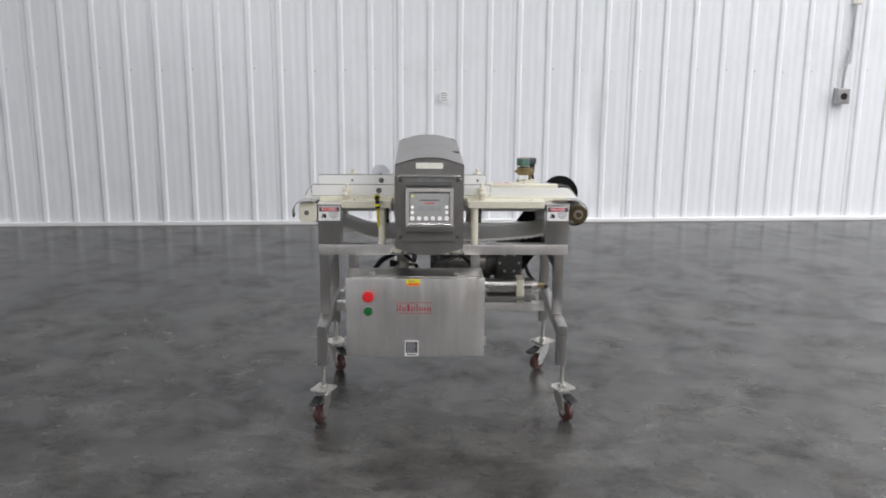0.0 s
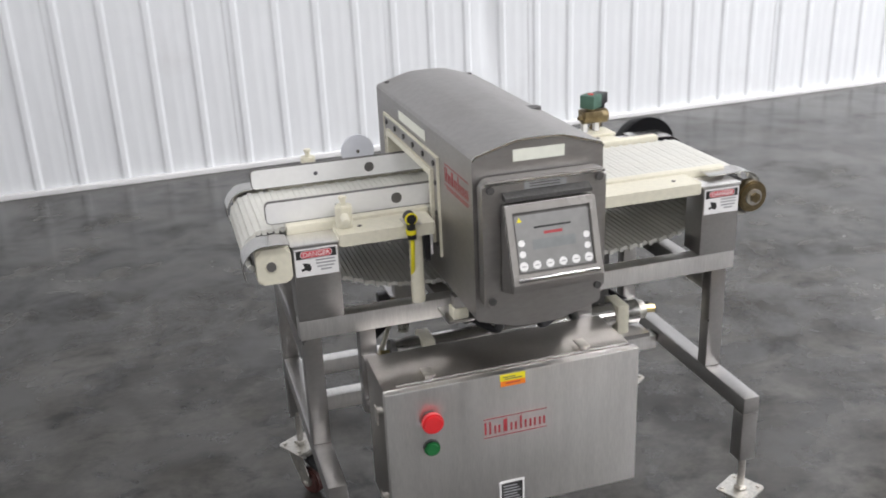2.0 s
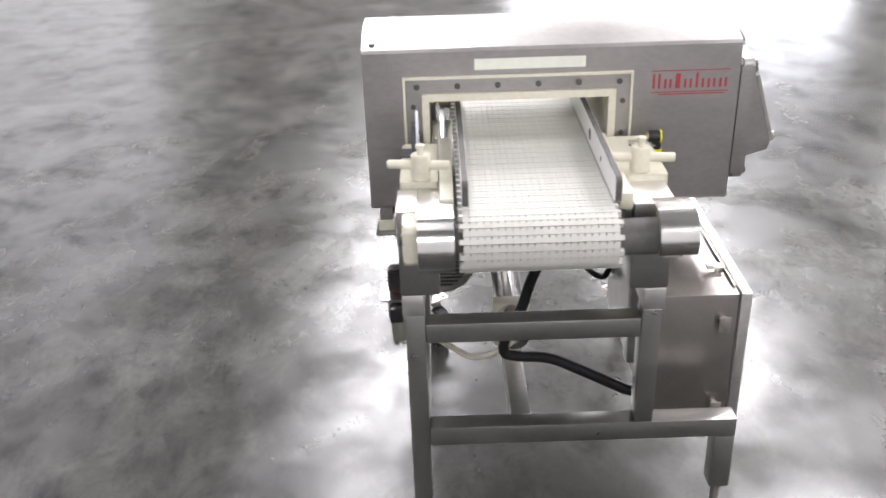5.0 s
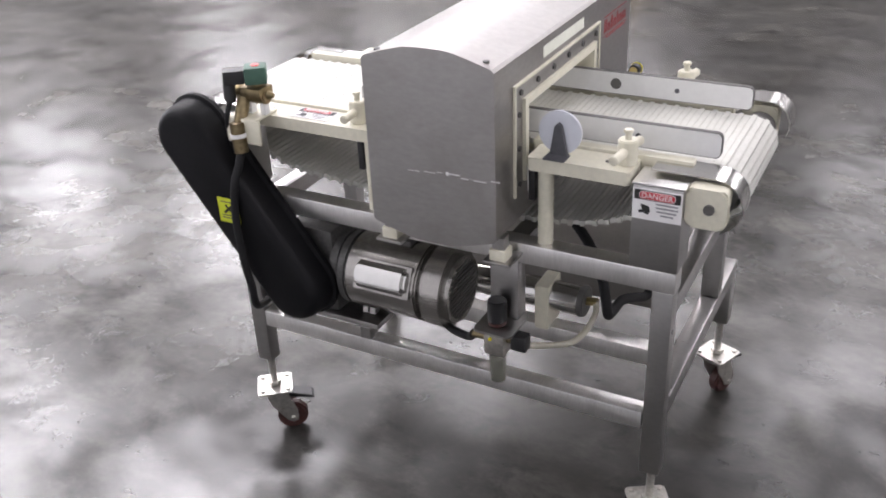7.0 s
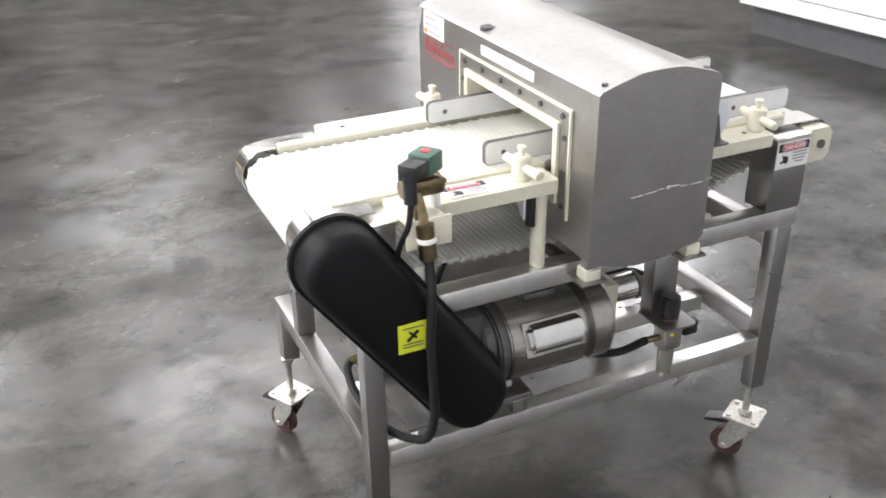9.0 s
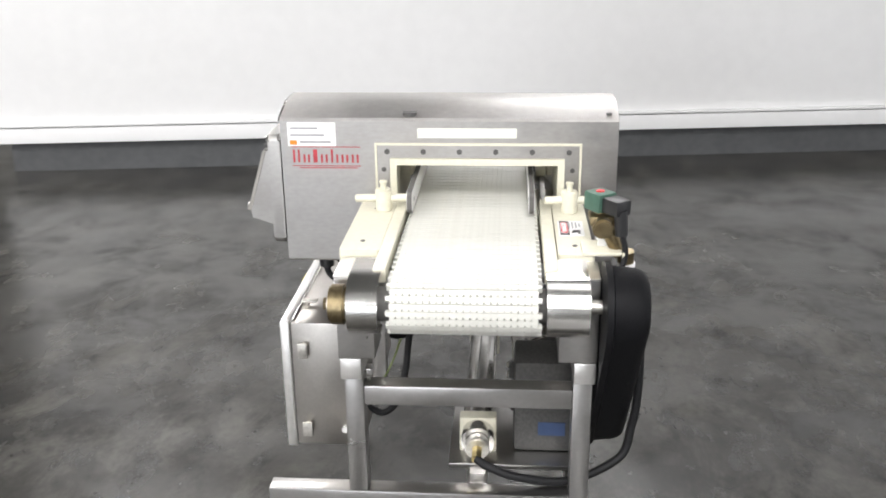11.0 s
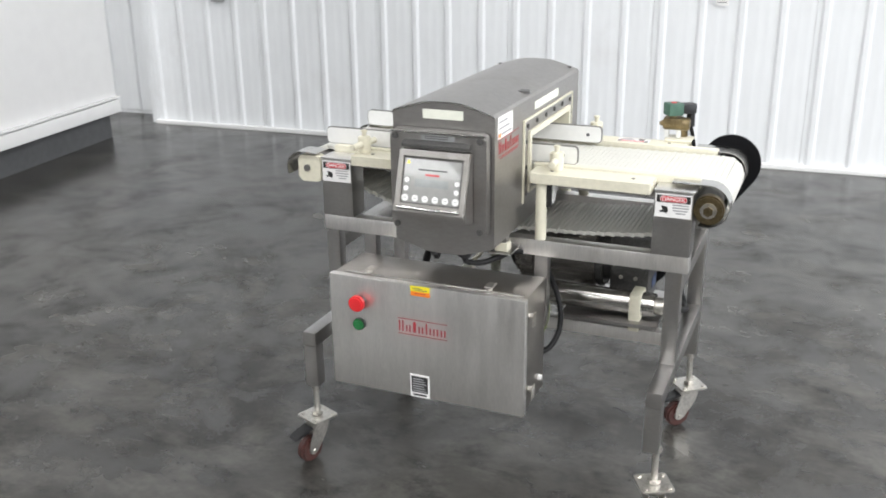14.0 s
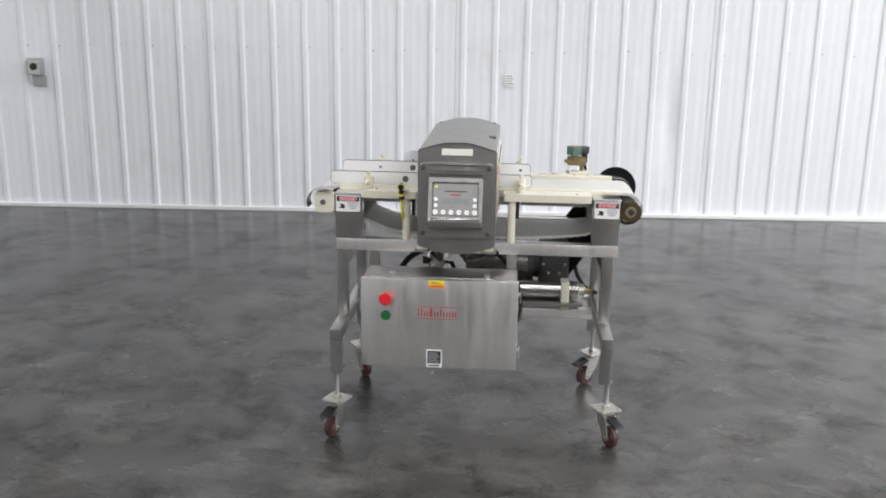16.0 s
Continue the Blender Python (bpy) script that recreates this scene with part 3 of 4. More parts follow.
def caster():
    """Stem caster round its stem: trails towards -y."""
    e = thing("caster", (0, 0, 0), "swivel stem caster with zinc fork, brake pedal and dark red wheel", "caster", "casters under the frame")
    part("stem", rod((0, 0, 0.128), (0, 0, 0.242), 0.0085, seg=14), GALV, e, "threaded zinc stem")
    part("stem_nut", rod((0, 0, 0.136), (0, 0, 0.146), 0.016, seg=6), GALV, e)
    part("collar", rod((0, 0, 0.226), (0, 0, 0.236), 0.015, seg=16), GALV, e)
    plate = part("top_plate", prism(rounded(-0.042, 0.042, -0.042, 0.042, 0.008), "z", 0.129, 0.134, bevel=0.001), GALV, e, "square zinc mounting plate")
    for sx in (-0.03, 0.03):
        for sy in (-0.03, 0.03):
            part("bolt", bolt_head((sx, sy, 0.134), (0, 0, 1), 0.006, 0.005), GALV, plate)
    part("swivel", rod((0, 0, 0.112), (0, 0, 0.129), 0.030, seg=24, bevel=0.003), GALV, e)
    for sx in (-1, 1):
        side = [(0.022, 0.112), (-0.028, 0.112), (-0.048, 0.060), (-0.046, 0.030), (-0.034, 0.026), (-0.020, 0.034), (0.014, 0.085)]
        part("fork_cheek", prism(side, "x", sx * 0.0195, sx * 0.0225), GALV, e)
    wheel = part("wheel", rod((-0.014, -0.034, 0.038), (0.014, -0.034, 0.038), 0.038, seg=30, bevel=0.006), WHEELRED, e, "worn dark red wheel")
    part("hub", rod((-0.017, -0.034, 0.038), (0.017, -0.034, 0.038), 0.014, seg=16), GALV, wheel)
    part("axle", rod((-0.028, -0.034, 0.038), (0.028, -0.034, 0.038), 0.0055, seg=6), GALV, e)
    part("brake_pedal", prism([(-0.03, 0.104), (-0.036, 0.112), (-0.088, 0.096), (-0.092, 0.088), (-0.05, 0.096)], "x", -0.019, 0.019, bevel=0.002), BLACKP, e, "dark brake pedal")
    return e


c0 = caster()
c0.matrix_basis = pose(-0.484, -0.420, 0, 0, 0, -22)
copy_thing(c0, pose(0.4745, -0.410, 0, 0, 0, 28))
copy_thing(c0, pose(-0.484, 0.160, 0, 0, 0, 30))
copy_thing(c0, pose(0.4685, 0.158, 0, 0, 0, -52))

# ---- the belt conveyor ----
conv = thing("belt_conveyor", (0, -0.05, 0.69), "white modular plastic belt running over a cream slider bed", "conveyor")
BY, BW = -0.050, 0.268
for k in range(5):
    wy = BY - 0.115 + 0.05125 * k
    part("wear_strip", box(-0.50, 0.49, wy, wy + 0.025, 0.832, 0.8495, 0.002), CREAM, conv)
for y0 in (-0.213, 0.098):
    part("side_channel", box(-0.50, 0.50, y0, y0 + 0.012, 0.814, 0.843, 0.002), STEEL, conv)
for bx0 in (-0.30, 0.16):
    part("cross_tie", box(bx0, bx0 + 0.04, -0.201, 0.098, 0.812, 0.831, 0.002), STEEL, conv)
for y0, y1 in ((-0.214, -0.190), (0.090, 0.114)):
    for x0, x1 in ((-0.503, -0.205), (0.080, 0.503)):
        part("edge_strip", box(x0, x1, y0, y1, 0.8435, 0.874, 0.004), CREAM, conv, "cream edge strip beside the belt")
for rx in (-0.548, 0.527):
    part("end_roller", rod((rx, -0.245, 0.815), (rx, 0.150, 0.815), 0.031, seg=24), EDGE, conv, "dark toothed end roller")
    part("shaft", rod((rx, -0.2865, 0.815), (rx, 0.1765 if rx < 0 else 0.189, 0.815), 0.0125, seg=16), GALV, conv)

# the belt: rows of hinged slats along one closed loop
loop = []
for k in range(40):
    loop.append((-0.545 + 1.072 * k / 40, 0.858))
for k in range(17):
    a = radians(90 - 180 * k / 16)
    loop.append((0.527 + 0.046 * math.cos(a), 0.812 + 0.046 * math.sin(a)))
sag = spline([(0.527, 0.766, 0), (0.475, 0.738, 0), (0.41, 0.711, 0), (0.33, 0.697, 0), (0.12, 0.684, 0), (-0.12, 0.684, 0), (-0.24, 0.692, 0), (-0.32, 0.704, 0), (-0.40, 0.733, 0), (-0.47, 0.756, 0), (-0.548, 0.766, 0)], 6)
loop += [(q.x, q.y) for q in sag[1:-1]]
for k in range(17):
    a = radians(-90 - 180 * k / 16)
    loop.append((-0.545 + 0.046 * math.cos(a), 0.812 + 0.046 * math.sin(a)))
dist = [0.0]
for a, b in zip(loop, loop[1:] + loop[:1]):
    dist.append(dist[-1] + math.hypot(b[0] - a[0], b[1] - a[1]))
count = 2 * round(dist[-1] / 0.0254)
def belt_row(width, drop):
    """One row of the belt: a slat with its hinge fingers."""
    slat = bmesh.new()
    box(-0.0046, 0.0040, -width / 2, width / 2, -0.0066, 0.0040 - drop, bm=slat)
    for k in range(22):
        y = -BW / 2 + 0.007 + k * (BW - 0.024) / 21
        box(0.0038, 0.0082, y, y + 0.0098, -0.0036, 0.0034, bm=slat)
    return part("belt_slat", slat, BELT, conv, angle=20)


firsts = (belt_row(BW, 0.0), belt_row(BW - 0.013, 0.0004))
for k in range(count):
    s = dist[-1] * k / count
    i = max(j for j in range(len(loop)) if dist[j] <= s)
    a, b = Vector(loop[i]), Vector(loop[(i + 1) % len(loop)])
    d = (b - a).normalized()
    q = a + d * (s - dist[i])
    row = firsts[k] if k < 2 else new("belt_slat", firsts[k % 2].data)
    row.parent = conv
    row.matrix_parent_inverse = Matrix.Translation(-Vector(conv.location))
    row.matrix_basis = Matrix(((d.x, 0, -d.y, q.x), (0, 1, 0, BY), (d.y, 0, d.x, q.y), (0, 0, 0, 1)))

# cream side shelves, with their posts
def shelf(x0, x1, y0, y1, px, back):
    e = thing("side_shelf", ((x0 + x1) / 2, (y0 + y1) / 2, 0.842), "cream plastic shelf beside the belt on a round cream post", "shelf", "cream side shelves")
    part("plate", prism(rounded(x0, x1, y0, y1, 0.006), "z", 0.8425, 0.868, bevel=0.0015), CREAM, e)
    py = (y0 + 0.022) if not back else (y1 - 0.022)
    part("post", rod((px, py, 0.6915), (px, py, 0.8424), 0.0145, seg=22), CREAM, e)
    sx = px + (0.024 if px < 0 else 0.020)
    part("slotted_bracket", box(sx - 0.006, sx + 0.006, py - 0.004, py + 0.012, 0.778, 0.8424, 0.001), BLACKP, e, "black slotted bracket")
    d = 1 if not back else -1
    part("gusset", prism([(py, 0.8424), (py + d * 0.05, 0.8424), (py, 0.79)], "x", sx + 0.008, sx + 0.013), WHITEP, e)
    for bx in (x0 + 0.05, x1 - 0.05):
        part("screw", rod((bx, (y0 + y1) / 2, 0.868), (bx, (y0 + y1) / 2, 0.8692), 0.005, seg=10), EDGE, e)
    return e


shelf(-0.412, -0.214, -0.292, -0.216, -0.252, False)
shelf(0.092, 0.398, -0.292, -0.216, 0.121, False)
shelf(-0.412, -0.222, 0.116, 0.184, -0.251, True)
back_shelf = shelf(0.092, 0.412, 0.116, 0.184, 0.120, True)
danger_label(back_shelf, Matrix.Translation((0.262, 0.148, 0.8682)) @ Matrix.Rotation(math.pi, 4, "Z"), 0.09, 0.05)

# steel corner guards with warning labels
def corner_guard(x0, x1, y0, y1, face):
    e = thing("corner_guard", ((x0 + x1) / 2, (y0 + y1) / 2, 0.691), "folded stainless guard box with a danger label on the frame corner", "guard", "corner guards")
    part("box", box(x0, x1, y0, y1, 0.6915, 0.852, 0.003), STEEL, e)
    part("cap", box(x0 - 0.002, x1 + 0.002, y0 - 0.002, y1, 0.8522, 0.8562, 0.001), STEEL_H, e)
    if face:
        mid = Matrix.Translation(((x0 + x1) / 2, y0 - 0.0003 if face == "front" else y1 + 0.0003, 0.8185))
        danger_label(e, mid @ (FACE_FRONT if face == "front" else FACE_BACK))
    return e


corner_guard(-0.506, -0.413, -0.284, -0.216, "front")
corner_guard(0.406, 0.499, -0.284, -0.216, "front")
corner_guard(-0.508, -0.420, 0.118, 0.188, "back")
corner_guard(0.415, 0.499, 0.118, 0.188, "")

# bearing blocks and curved shields at the roller ends
def bearing_block(y0, y1, front):
    e = thing("bearing_block", (-0.54, (y0 + y1) / 2, 0.786), "white plastic take-up bearing block with a steel bolt", "bearing", "white bearing blocks")
    part("block", prism(rounded(-0.578, -0.5085, 0.784, 0.857, 0.012), "y", y0, y1, bevel=0.004), CREAM, e)
    yy = y0 if front else y1
    d = -1 if front else 1
    part("bolt", rod((-0.549, yy - d * 0.002, 0.822), (-0.549, yy + d * 0.005, 0.822), 0.0095, seg=16), EDGE, e, "dark steel bolt")
    return e


bearing_block(-0.287, -0.252, True)
bearing_block(0.142, 0.177, False)


def arc(cx, cz, r, a0, a1, k=14):
    return [(cx + r * math.cos(radians(a0 + (a1 - a0) * i / k)), cz + r * math.sin(radians(a0 + (a1 - a0) * i / k))) for i in range(k + 1)]


def shield(cx, y0, y1, line, label):
    return solid("roller_shield", strip(line, "y", y0, y1, 0.0018), BRIGHT, label, "shield", "roller end shields")


shield(-0.548, 0.092, 0.152, [(-0.44, 0.868), (-0.50, 0.868)] + arc(-0.548, 0.815, 0.052, 85, 250), "curved bright steel shield round the roller end")
shield(-0.548, -0.303, -0.240, [(-0.512, 0.868), (-0.535, 0.871)] + arc(-0.558, 0.824, 0.047, 78, 205), "bent bright steel shield lifted off the roller end")
shield(0.527, -0.252, -0.198, [(0.44, 0.866), (0.49, 0.866)] + arc(0.527, 0.815, 0.051, 85, -110), "curved bright steel shield round the roller end")
shield(0.527, 0.092, 0.165, [(0.44, 0.868), (0.49, 0.868)] + arc(0.527, 0.815, 0.052, 85, -110), "curved bright steel shield round the roller end")
brg = thing("flange_bearing", (0.54, -0.275, 0.80), "brassy flange bearing on the drive roller shaft", "bearing")
part("flange", rod((0.535, -0.286, 0.816), (0.535, -0.256, 0.816), 0.036, seg=26, bevel=0.004), BRASS, brg)
part("inner_ring", rod((0.535, -0.290, 0.816), (0.535, -0.2855, 0.816), 0.019, seg=22), GALV, brg)
part("nut", rod((0.535, -0.297, 0.816), (0.535, -0.2895, 0.816), 0.012, seg=6), BRASS, brg)

# guide rails along both belt edges
def guide(y0, y1):
    e = thing("guide_rail", (-0.17, y0, 0.868), "long white guide rail with dark edges along the belt", "guide rail", "guide rails")
    part("core", prism(rounded(-0.5400, 0.1890, 0.8715, 0.9185, 0.011), "y", y0 + 0.001, y1 - 0.001), EDGE, e, "dark edge")
    for a, b in ((y0, y0 + 0.0025), (y1 - 0.0025, y1)):
        part("facing", prism(rounded(-0.5385, 0.1875, 0.873, 0.917, 0.010), "y", a, b), WHITEP, e, "white facing")
    for hx, r in ((-0.266, 0.0115), (-0.392, 0.005), (0.150, 0.005)):
        part("hole", rod((hx, y0 - 0.0006, 0.894), (hx, y1 + 0.0006, 0.894), r, seg=20), GREYWEDGE if r < 0.01 else EDGE, e)
    return e


guide(-0.186, -0.174)
guide(0.066, 0.078)


def clamp():
    e = thing("guide_clamp", (0, 0, 0), "cream plastic swivel clamp holding the guide rail", "clamp", "guide clamps")
    part("post", rod((0, 0, 0), (0, 0, 0.046), 0.0175, seg=22, bevel=0.002), CREAM, e)
    part("cross_rod", rod((0, -0.060, 0.026), (0, 0.052, 0.026), 0.0085, seg=14, bevel=0.002), CREAM, e)
    part("pin", rod((0, 0, 0.046), (0, 0, 0.058), 0.006, seg=12), CREAM, e)
    part("pin_cap", rod((0, 0, 0.058), (0, 0, 0.064), 0.0085, seg=12, bevel=0.001), CREAM, e)
    return e


k0 = clamp()
k0.matrix_basis = pose(-0.391, -0.245, 0.868, 0, 0, -6)
copy_thing(k0, pose(0.149, -0.238, 0.868, 0, 0, 4))
copy_thing(k0, pose(-0.395, 0.146, 0.868, 0, 0, 173))
copy_thing(k0, pose(0.153, 0.150, 0.868, 0, 0, 184))

# frosted disc with its wedge, and the photo eye
rf = thing("reflector_disc", (-0.273, 0.155, 0.868), "frosted round disc on a dark wedge bracket", "reflector")
part("disc", prism(disc_outline(-0.273, 0.911, 0.0405, 40), "y", 0.150, 0.1545, bevel=0.0008), FROST, rf)
part("wedge", prism([(-0.291, 0.8685), (-0.257, 0.8685), (-0.266, 0.925), (-0.272, 0.931), (-0.279, 0.925)], "y", 0.155, 0.164), GREYWEDGE, rf, "dark grey wedge")
part("foot_plate", box(-0.293, -0.253, 0.154, 0.186, 0.8682, 0.8712), GREYWEDGE, rf)
part("screw", rod((-0.273, 0.150, 0.911), (-0.273, 0.1475, 0.911), 0.004, seg=10), EDGE, rf)
eye = thing("photo_eye", (-0.27, -0.285, 0.868), "black round photo eye with a yellow cable clipped to the shelf", "sensor")
part("bracket", box(-0.278, -0.244, -0.297, -0.252, 0.8685, 0.8715, 0.0008), GALV, eye)
part("barrel", rod((-0.268, -0.284, 0.8865), (-0.268, -0.306, 0.886), 0.0120, seg=22, bevel=0.002), BLACKP, eye)
part("end_ring", rod((-0.268, -0.3055, 0.886), (-0.268, -0.3085, 0.886), 0.0128, seg=22), YELLOW, eye, "yellow end ring")
part("end_cap", rod((-0.268, -0.3083, 0.886), (-0.268, -0.3100, 0.886), 0.0098, seg=20), BLACKP, eye)
part("lens", rod((-0.268, -0.2838, 0.8865), (-0.268, -0.2815, 0.8865), 0.009, seg=20), BRASSY, eye)
part("gland", rod((-0.268, -0.301, 0.878), (-0.266, -0.301, 0.842), 0.009, seg=14), BLACKP, eye)
part("ring", rod((-0.268, -0.301, 0.862), (-0.2675, -0.301, 0.853), 0.0105, seg=14), YELLOW, eye)
part("cable", hose([(-0.266, -0.301, 0.845), (-0.266, -0.298, 0.815), (-0.264, -0.284, 0.775), (-0.258, -0.262, 0.738), (-0.240, -0.24, 0.705)], 0.0045, seg=8), YELLOW, eye, "yellow cable")

# ---- the metal detector head ----
HX0, HX1, HY0, HY1 = -0.193, 0.067, -0.470, 0.255
HXM = (HX0 + HX1) / 2


def crown(z_edge, z_mid, up):
    """Half outline of the head: shallow folded crown from right to left (up) or left to right (down)."""
    pts = [(HX1, z_edge - up * 0.006), (HX1 - 0.005, z_edge), (HX1 - 0.045, z_edge + up * 0.0125), (HX1 - 0.082, z_edge + up * 0.0225),
           (HXM + 0.030, z_mid - up * 0.0008), (HXM, z_mid), (HXM - 0.030, z_mid - up * 0.0008),
           (HX0 + 0.082, z_edge + up * 0.0225), (HX0 + 0.045, z_edge + up * 0.0125), (HX0 + 0.005, z_edge), (HX0, z_edge - up * 0.006)]
    return pts if up > 0 else pts[::-1]


AY0, AY1, AZ0, AZ1 = -0.232, 0.143, 0.800, 0.960        # opening for the belt
TOP, BOT = crown(1.046, 1.071, 1), crown(0.719, 0.694, -1)
head = thing("metal_detector", (HXM, -0.1, 0.694), "long dull stainless metal detector head over the belt", "metal detector")
bm = bmesh.new()
ring = TOP + BOT
prism(ring, "y", HY0, AY0, bm)
prism(ring, "y", AY1, HY1, bm)
prism(TOP + [(HX0, AZ1), (HX1, AZ1)], "y", AY0, AY1, bm)
prism([(HX1, AZ0), (HX0, AZ0)] + BOT, "y", AY0, AY1, bm)
part("housing", bm, HEADSTEEL, head, angle=14)
# folded edge round the front plate
rim = bmesh.new()
prism([(x + (0.0035 if x < HXM else -0.0035) * 0, z) for x, z in TOP] + [(x, z - 0.004) for x, z in TOP[::-1]], "y", HY0 - 0.004, HY0 - 0.0002, rim)
part("front_fold", rim, BRIGHT, head, "bright folded upper edge")
# aperture liner and bolted flange on both sides
for side, xf, s in (("left", HX0, -1), ("right", HX1, 1)):
    fl = bmesh.new()
    fy0, fy1, fz0, fz1 = -0.260, 0.174, 0.778, 0.988
    xa, xb = sorted((xf + s * 0.0003, xf + s * 0.0035))
    box(xa, xb, fy0, fy1, AZ1 + 0.001, fz1, bm=fl)
    box(xa, xb, fy0, AY0 - 0.001, fz0, AZ1 + 0.001, bm=fl)
    box(xa, xb, AY1 + 0.001, fy1, fz0, AZ1 + 0.001, bm=fl)
    flange = part("flange", fl, HEADSTEEL, head, "bolted steel flange round the opening")
    ga = bmesh.new()
    xa, xb = sorted((xf + s * 0.0002, xf + s * 0.0055))
    box(xa, xb, fy0 - 0.005, fy1 + 0.005, fz1 + 0.0003, fz1 + 0.005, bm=ga)
    box(xa, xb, fy0 - 0.005, fy0 - 0.0003, fz0, fz1 + 0.0003, bm=ga)
    box(xa, xb, fy1 + 0.0003, fy1 + 0.005, fz0, fz1 + 0.0003, bm=ga)
    part("gasket", ga, CREAM, head, "cream sealing edge")
    for k in range(6):
        yb = fy0 + 0.022 + k * (fy1 - fy0 - 0.044) / 5
        part("bolt", bolt_head((xf + s * 0.0035, yb, 0.9745), (s, 0, 0), 0.0062, 0.0035), CAST, flange)
    for yb in (fy0 + 0.014, fy1 - 0.014):
        for zb in (0.80, 0.87, 0.935):
            part("bolt", bolt_head((xf + s * 0.0035, yb, zb), (s, 0, 0), 0.0055, 0.003), CAST, flange)
    tp = box(*sorted((xf + s * 0.0002, xf + s * 0.0014)), -0.172, 0.040, 1.004, 1.025)
    part("tape_strip", tp, TAPE, head, "pale blank strip")
liner = bmesh.new()
xa, xb = HX0 - 0.010, HX1 + 0.010
box(xa, xb, AY0, AY1, AZ1 - 0.014, AZ1, bm=liner)
box(xa, xb, AY0, AY0 + 0.014, AZ0, AZ1 - 0.014, bm=liner)
box(xa, xb, AY1 - 0.014, AY1, AZ0, AZ1 - 0.014, bm=liner)
box(xa, xb, AY0 + 0.014, AY1 - 0.014, AZ0, AZ0 + 0.012, bm=liner)
part("aperture_liner", liner, CREAM, head, "cream plastic liner of the belt opening")
emblem(head, Matrix.Translation((HX0 - 0.0003, -0.3755, 0.969)) @ FACE_LEFT, 0.150, 0.044)
emblem(head, Matrix.Translation((HX1 + 0.0003, -0.3720, 0.962)) @ FACE_RIGHT, 0.150, 0.044)
sub = bmesh.new()
box(-0.060, 0.068, -0.0265, -0.0245, 0, 0.0005, bm=sub)
part("fine_print", placed(sub.copy(), Matrix.Translation((HX0 - 0.0003, -0.3755, 0.969)) @ FACE_LEFT), REDINK, head)
part("fine_print", placed(sub, Matrix.Translation((HX1 + 0.0003, -0.372, 0.962)) @ FACE_RIGHT), REDINK, head)
tag = part("data_label", box(HX1 + 0.0003, HX1 + 0.0016, -0.454, -0.349, 0.985, 1.037), PAPER, head, "white paper label with an orange corner")
part("orange_mark", box(HX1 + 0.0015, HX1 + 0.0021, -0.450, -0.434, 0.988, 0.998), ORANGE, tag)
for k in range(3):
    part("text_bar", box(HX1 + 0.0015, HX1 + 0.0021, -0.448 + (0.02 if k == 0 else 0), -0.360 - 0.014 * k, 0.992 + 0.015 * k, 0.9965 + 0.015 * k), GREYINK, tag)
part("tape_strip", box(-0.114, -0.012, HY0 - 0.0016, HY0 - 0.0003, 1.028, 1.050), TAPE, head, "pale blank strip")
# scrapes on the back
scr = bmesh.new()
random.seed(4)
u = -0.016
while u > -0.186:
    w = random.uniform(0.008, 0.028)
    z = 0.8405 + 0.003 * math.sin(u * 60) + random.uniform(-0.0015, 0.0015)
    box(u - w, u, HY1 + 0.0002, HY1 + 0.0006, z, z + random.uniform(0.0008, 0.0022), bm=scr)
    u -= w + random.uniform(0.0, 0.012)
rod((-0.098, HY1 + 0.0002, 0.843), (-0.098, HY1 + 0.0008, 0.843), 0.0038, scr, seg=9)
part("scrape", scr, PAPER, head, "whitish scrape across the back plate")
for sx in (-0.170, 0.044):
    part("plate_screw", rod((sx, 0.235, 1.048 if sx > 0 else 1.047), (sx, 0.235, 1.0545), 0.006, seg=10), CAST, head)
lug = part("lift_cover", prism(rounded(0.022, 0.058, -0.205, -0.175, 0.012), "z", 1.0475, 1.0555), CAST, head, "small dark plug on the crown")
for fx in (-0.187, 0.044):
    for fy in (-0.34, 0.225):
        part("foot_block", box(fx - 0.0165, fx + 0.0165, fy - 0.0165, fy + 0.0165, 0.6745, 0.697, 0.002), CREAM, head, "cream plastic foot block")
        part("foot_stud", box(fx - 0.012, fx + 0.012, fy - 0.012, fy + 0.012, 0.697, 0.722), STEEL, head)

# control panel on the front face
PX0, PX1 = -0.186, 0.058
panel = part("control_panel", prism(rounded(PX0, PX1, 0.757, 1.006, 0.014), "y", HY0 - 0.020, HY0 + 0.0076, bevel=0.005), HEADSTEEL, head, "sloped control panel with keypad behind a clear cover")
part("upper_fold", box(PX0 + 0.004, PX1 - 0.004, HY0 - 0.024, HY0 - 0.0195, 0.9985, 1.0035, 0.001), BRIGHT, panel, "bright upper fold")
for bx in (PX0 + 0.015, PX1 - 0.015):
    for bz in (0.772, 0.990):
        part("corner_bolt", rod((bx, HY0 - 0.020, bz), (bx, HY0 - 0.026, bz), 0.0075, seg=14, bevel=0.001), CAST, panel)
part("hood_bar", prism([(-0.490, 0.983), (-0.508, 0.976), (-0.508, 0.969), (-0.490, 0.969)], "x", -0.148, 0.022), CAST, panel, "dark hood bar above the window")
np_ = part("name_plate", box(-0.105, -0.022, HY0 - 0.0212, HY0 - 0.0198, 0.984, 0.9985), CONDUIT, panel, "grey name plate with fine print")
for k in range(2):
    part("text_bar", box(-0.095, -0.035, HY0 - 0.0218, HY0 - 0.0211, 0.9875 + 0.005 * k, 0.9892 + 0.005 * k), EDGE, panel)
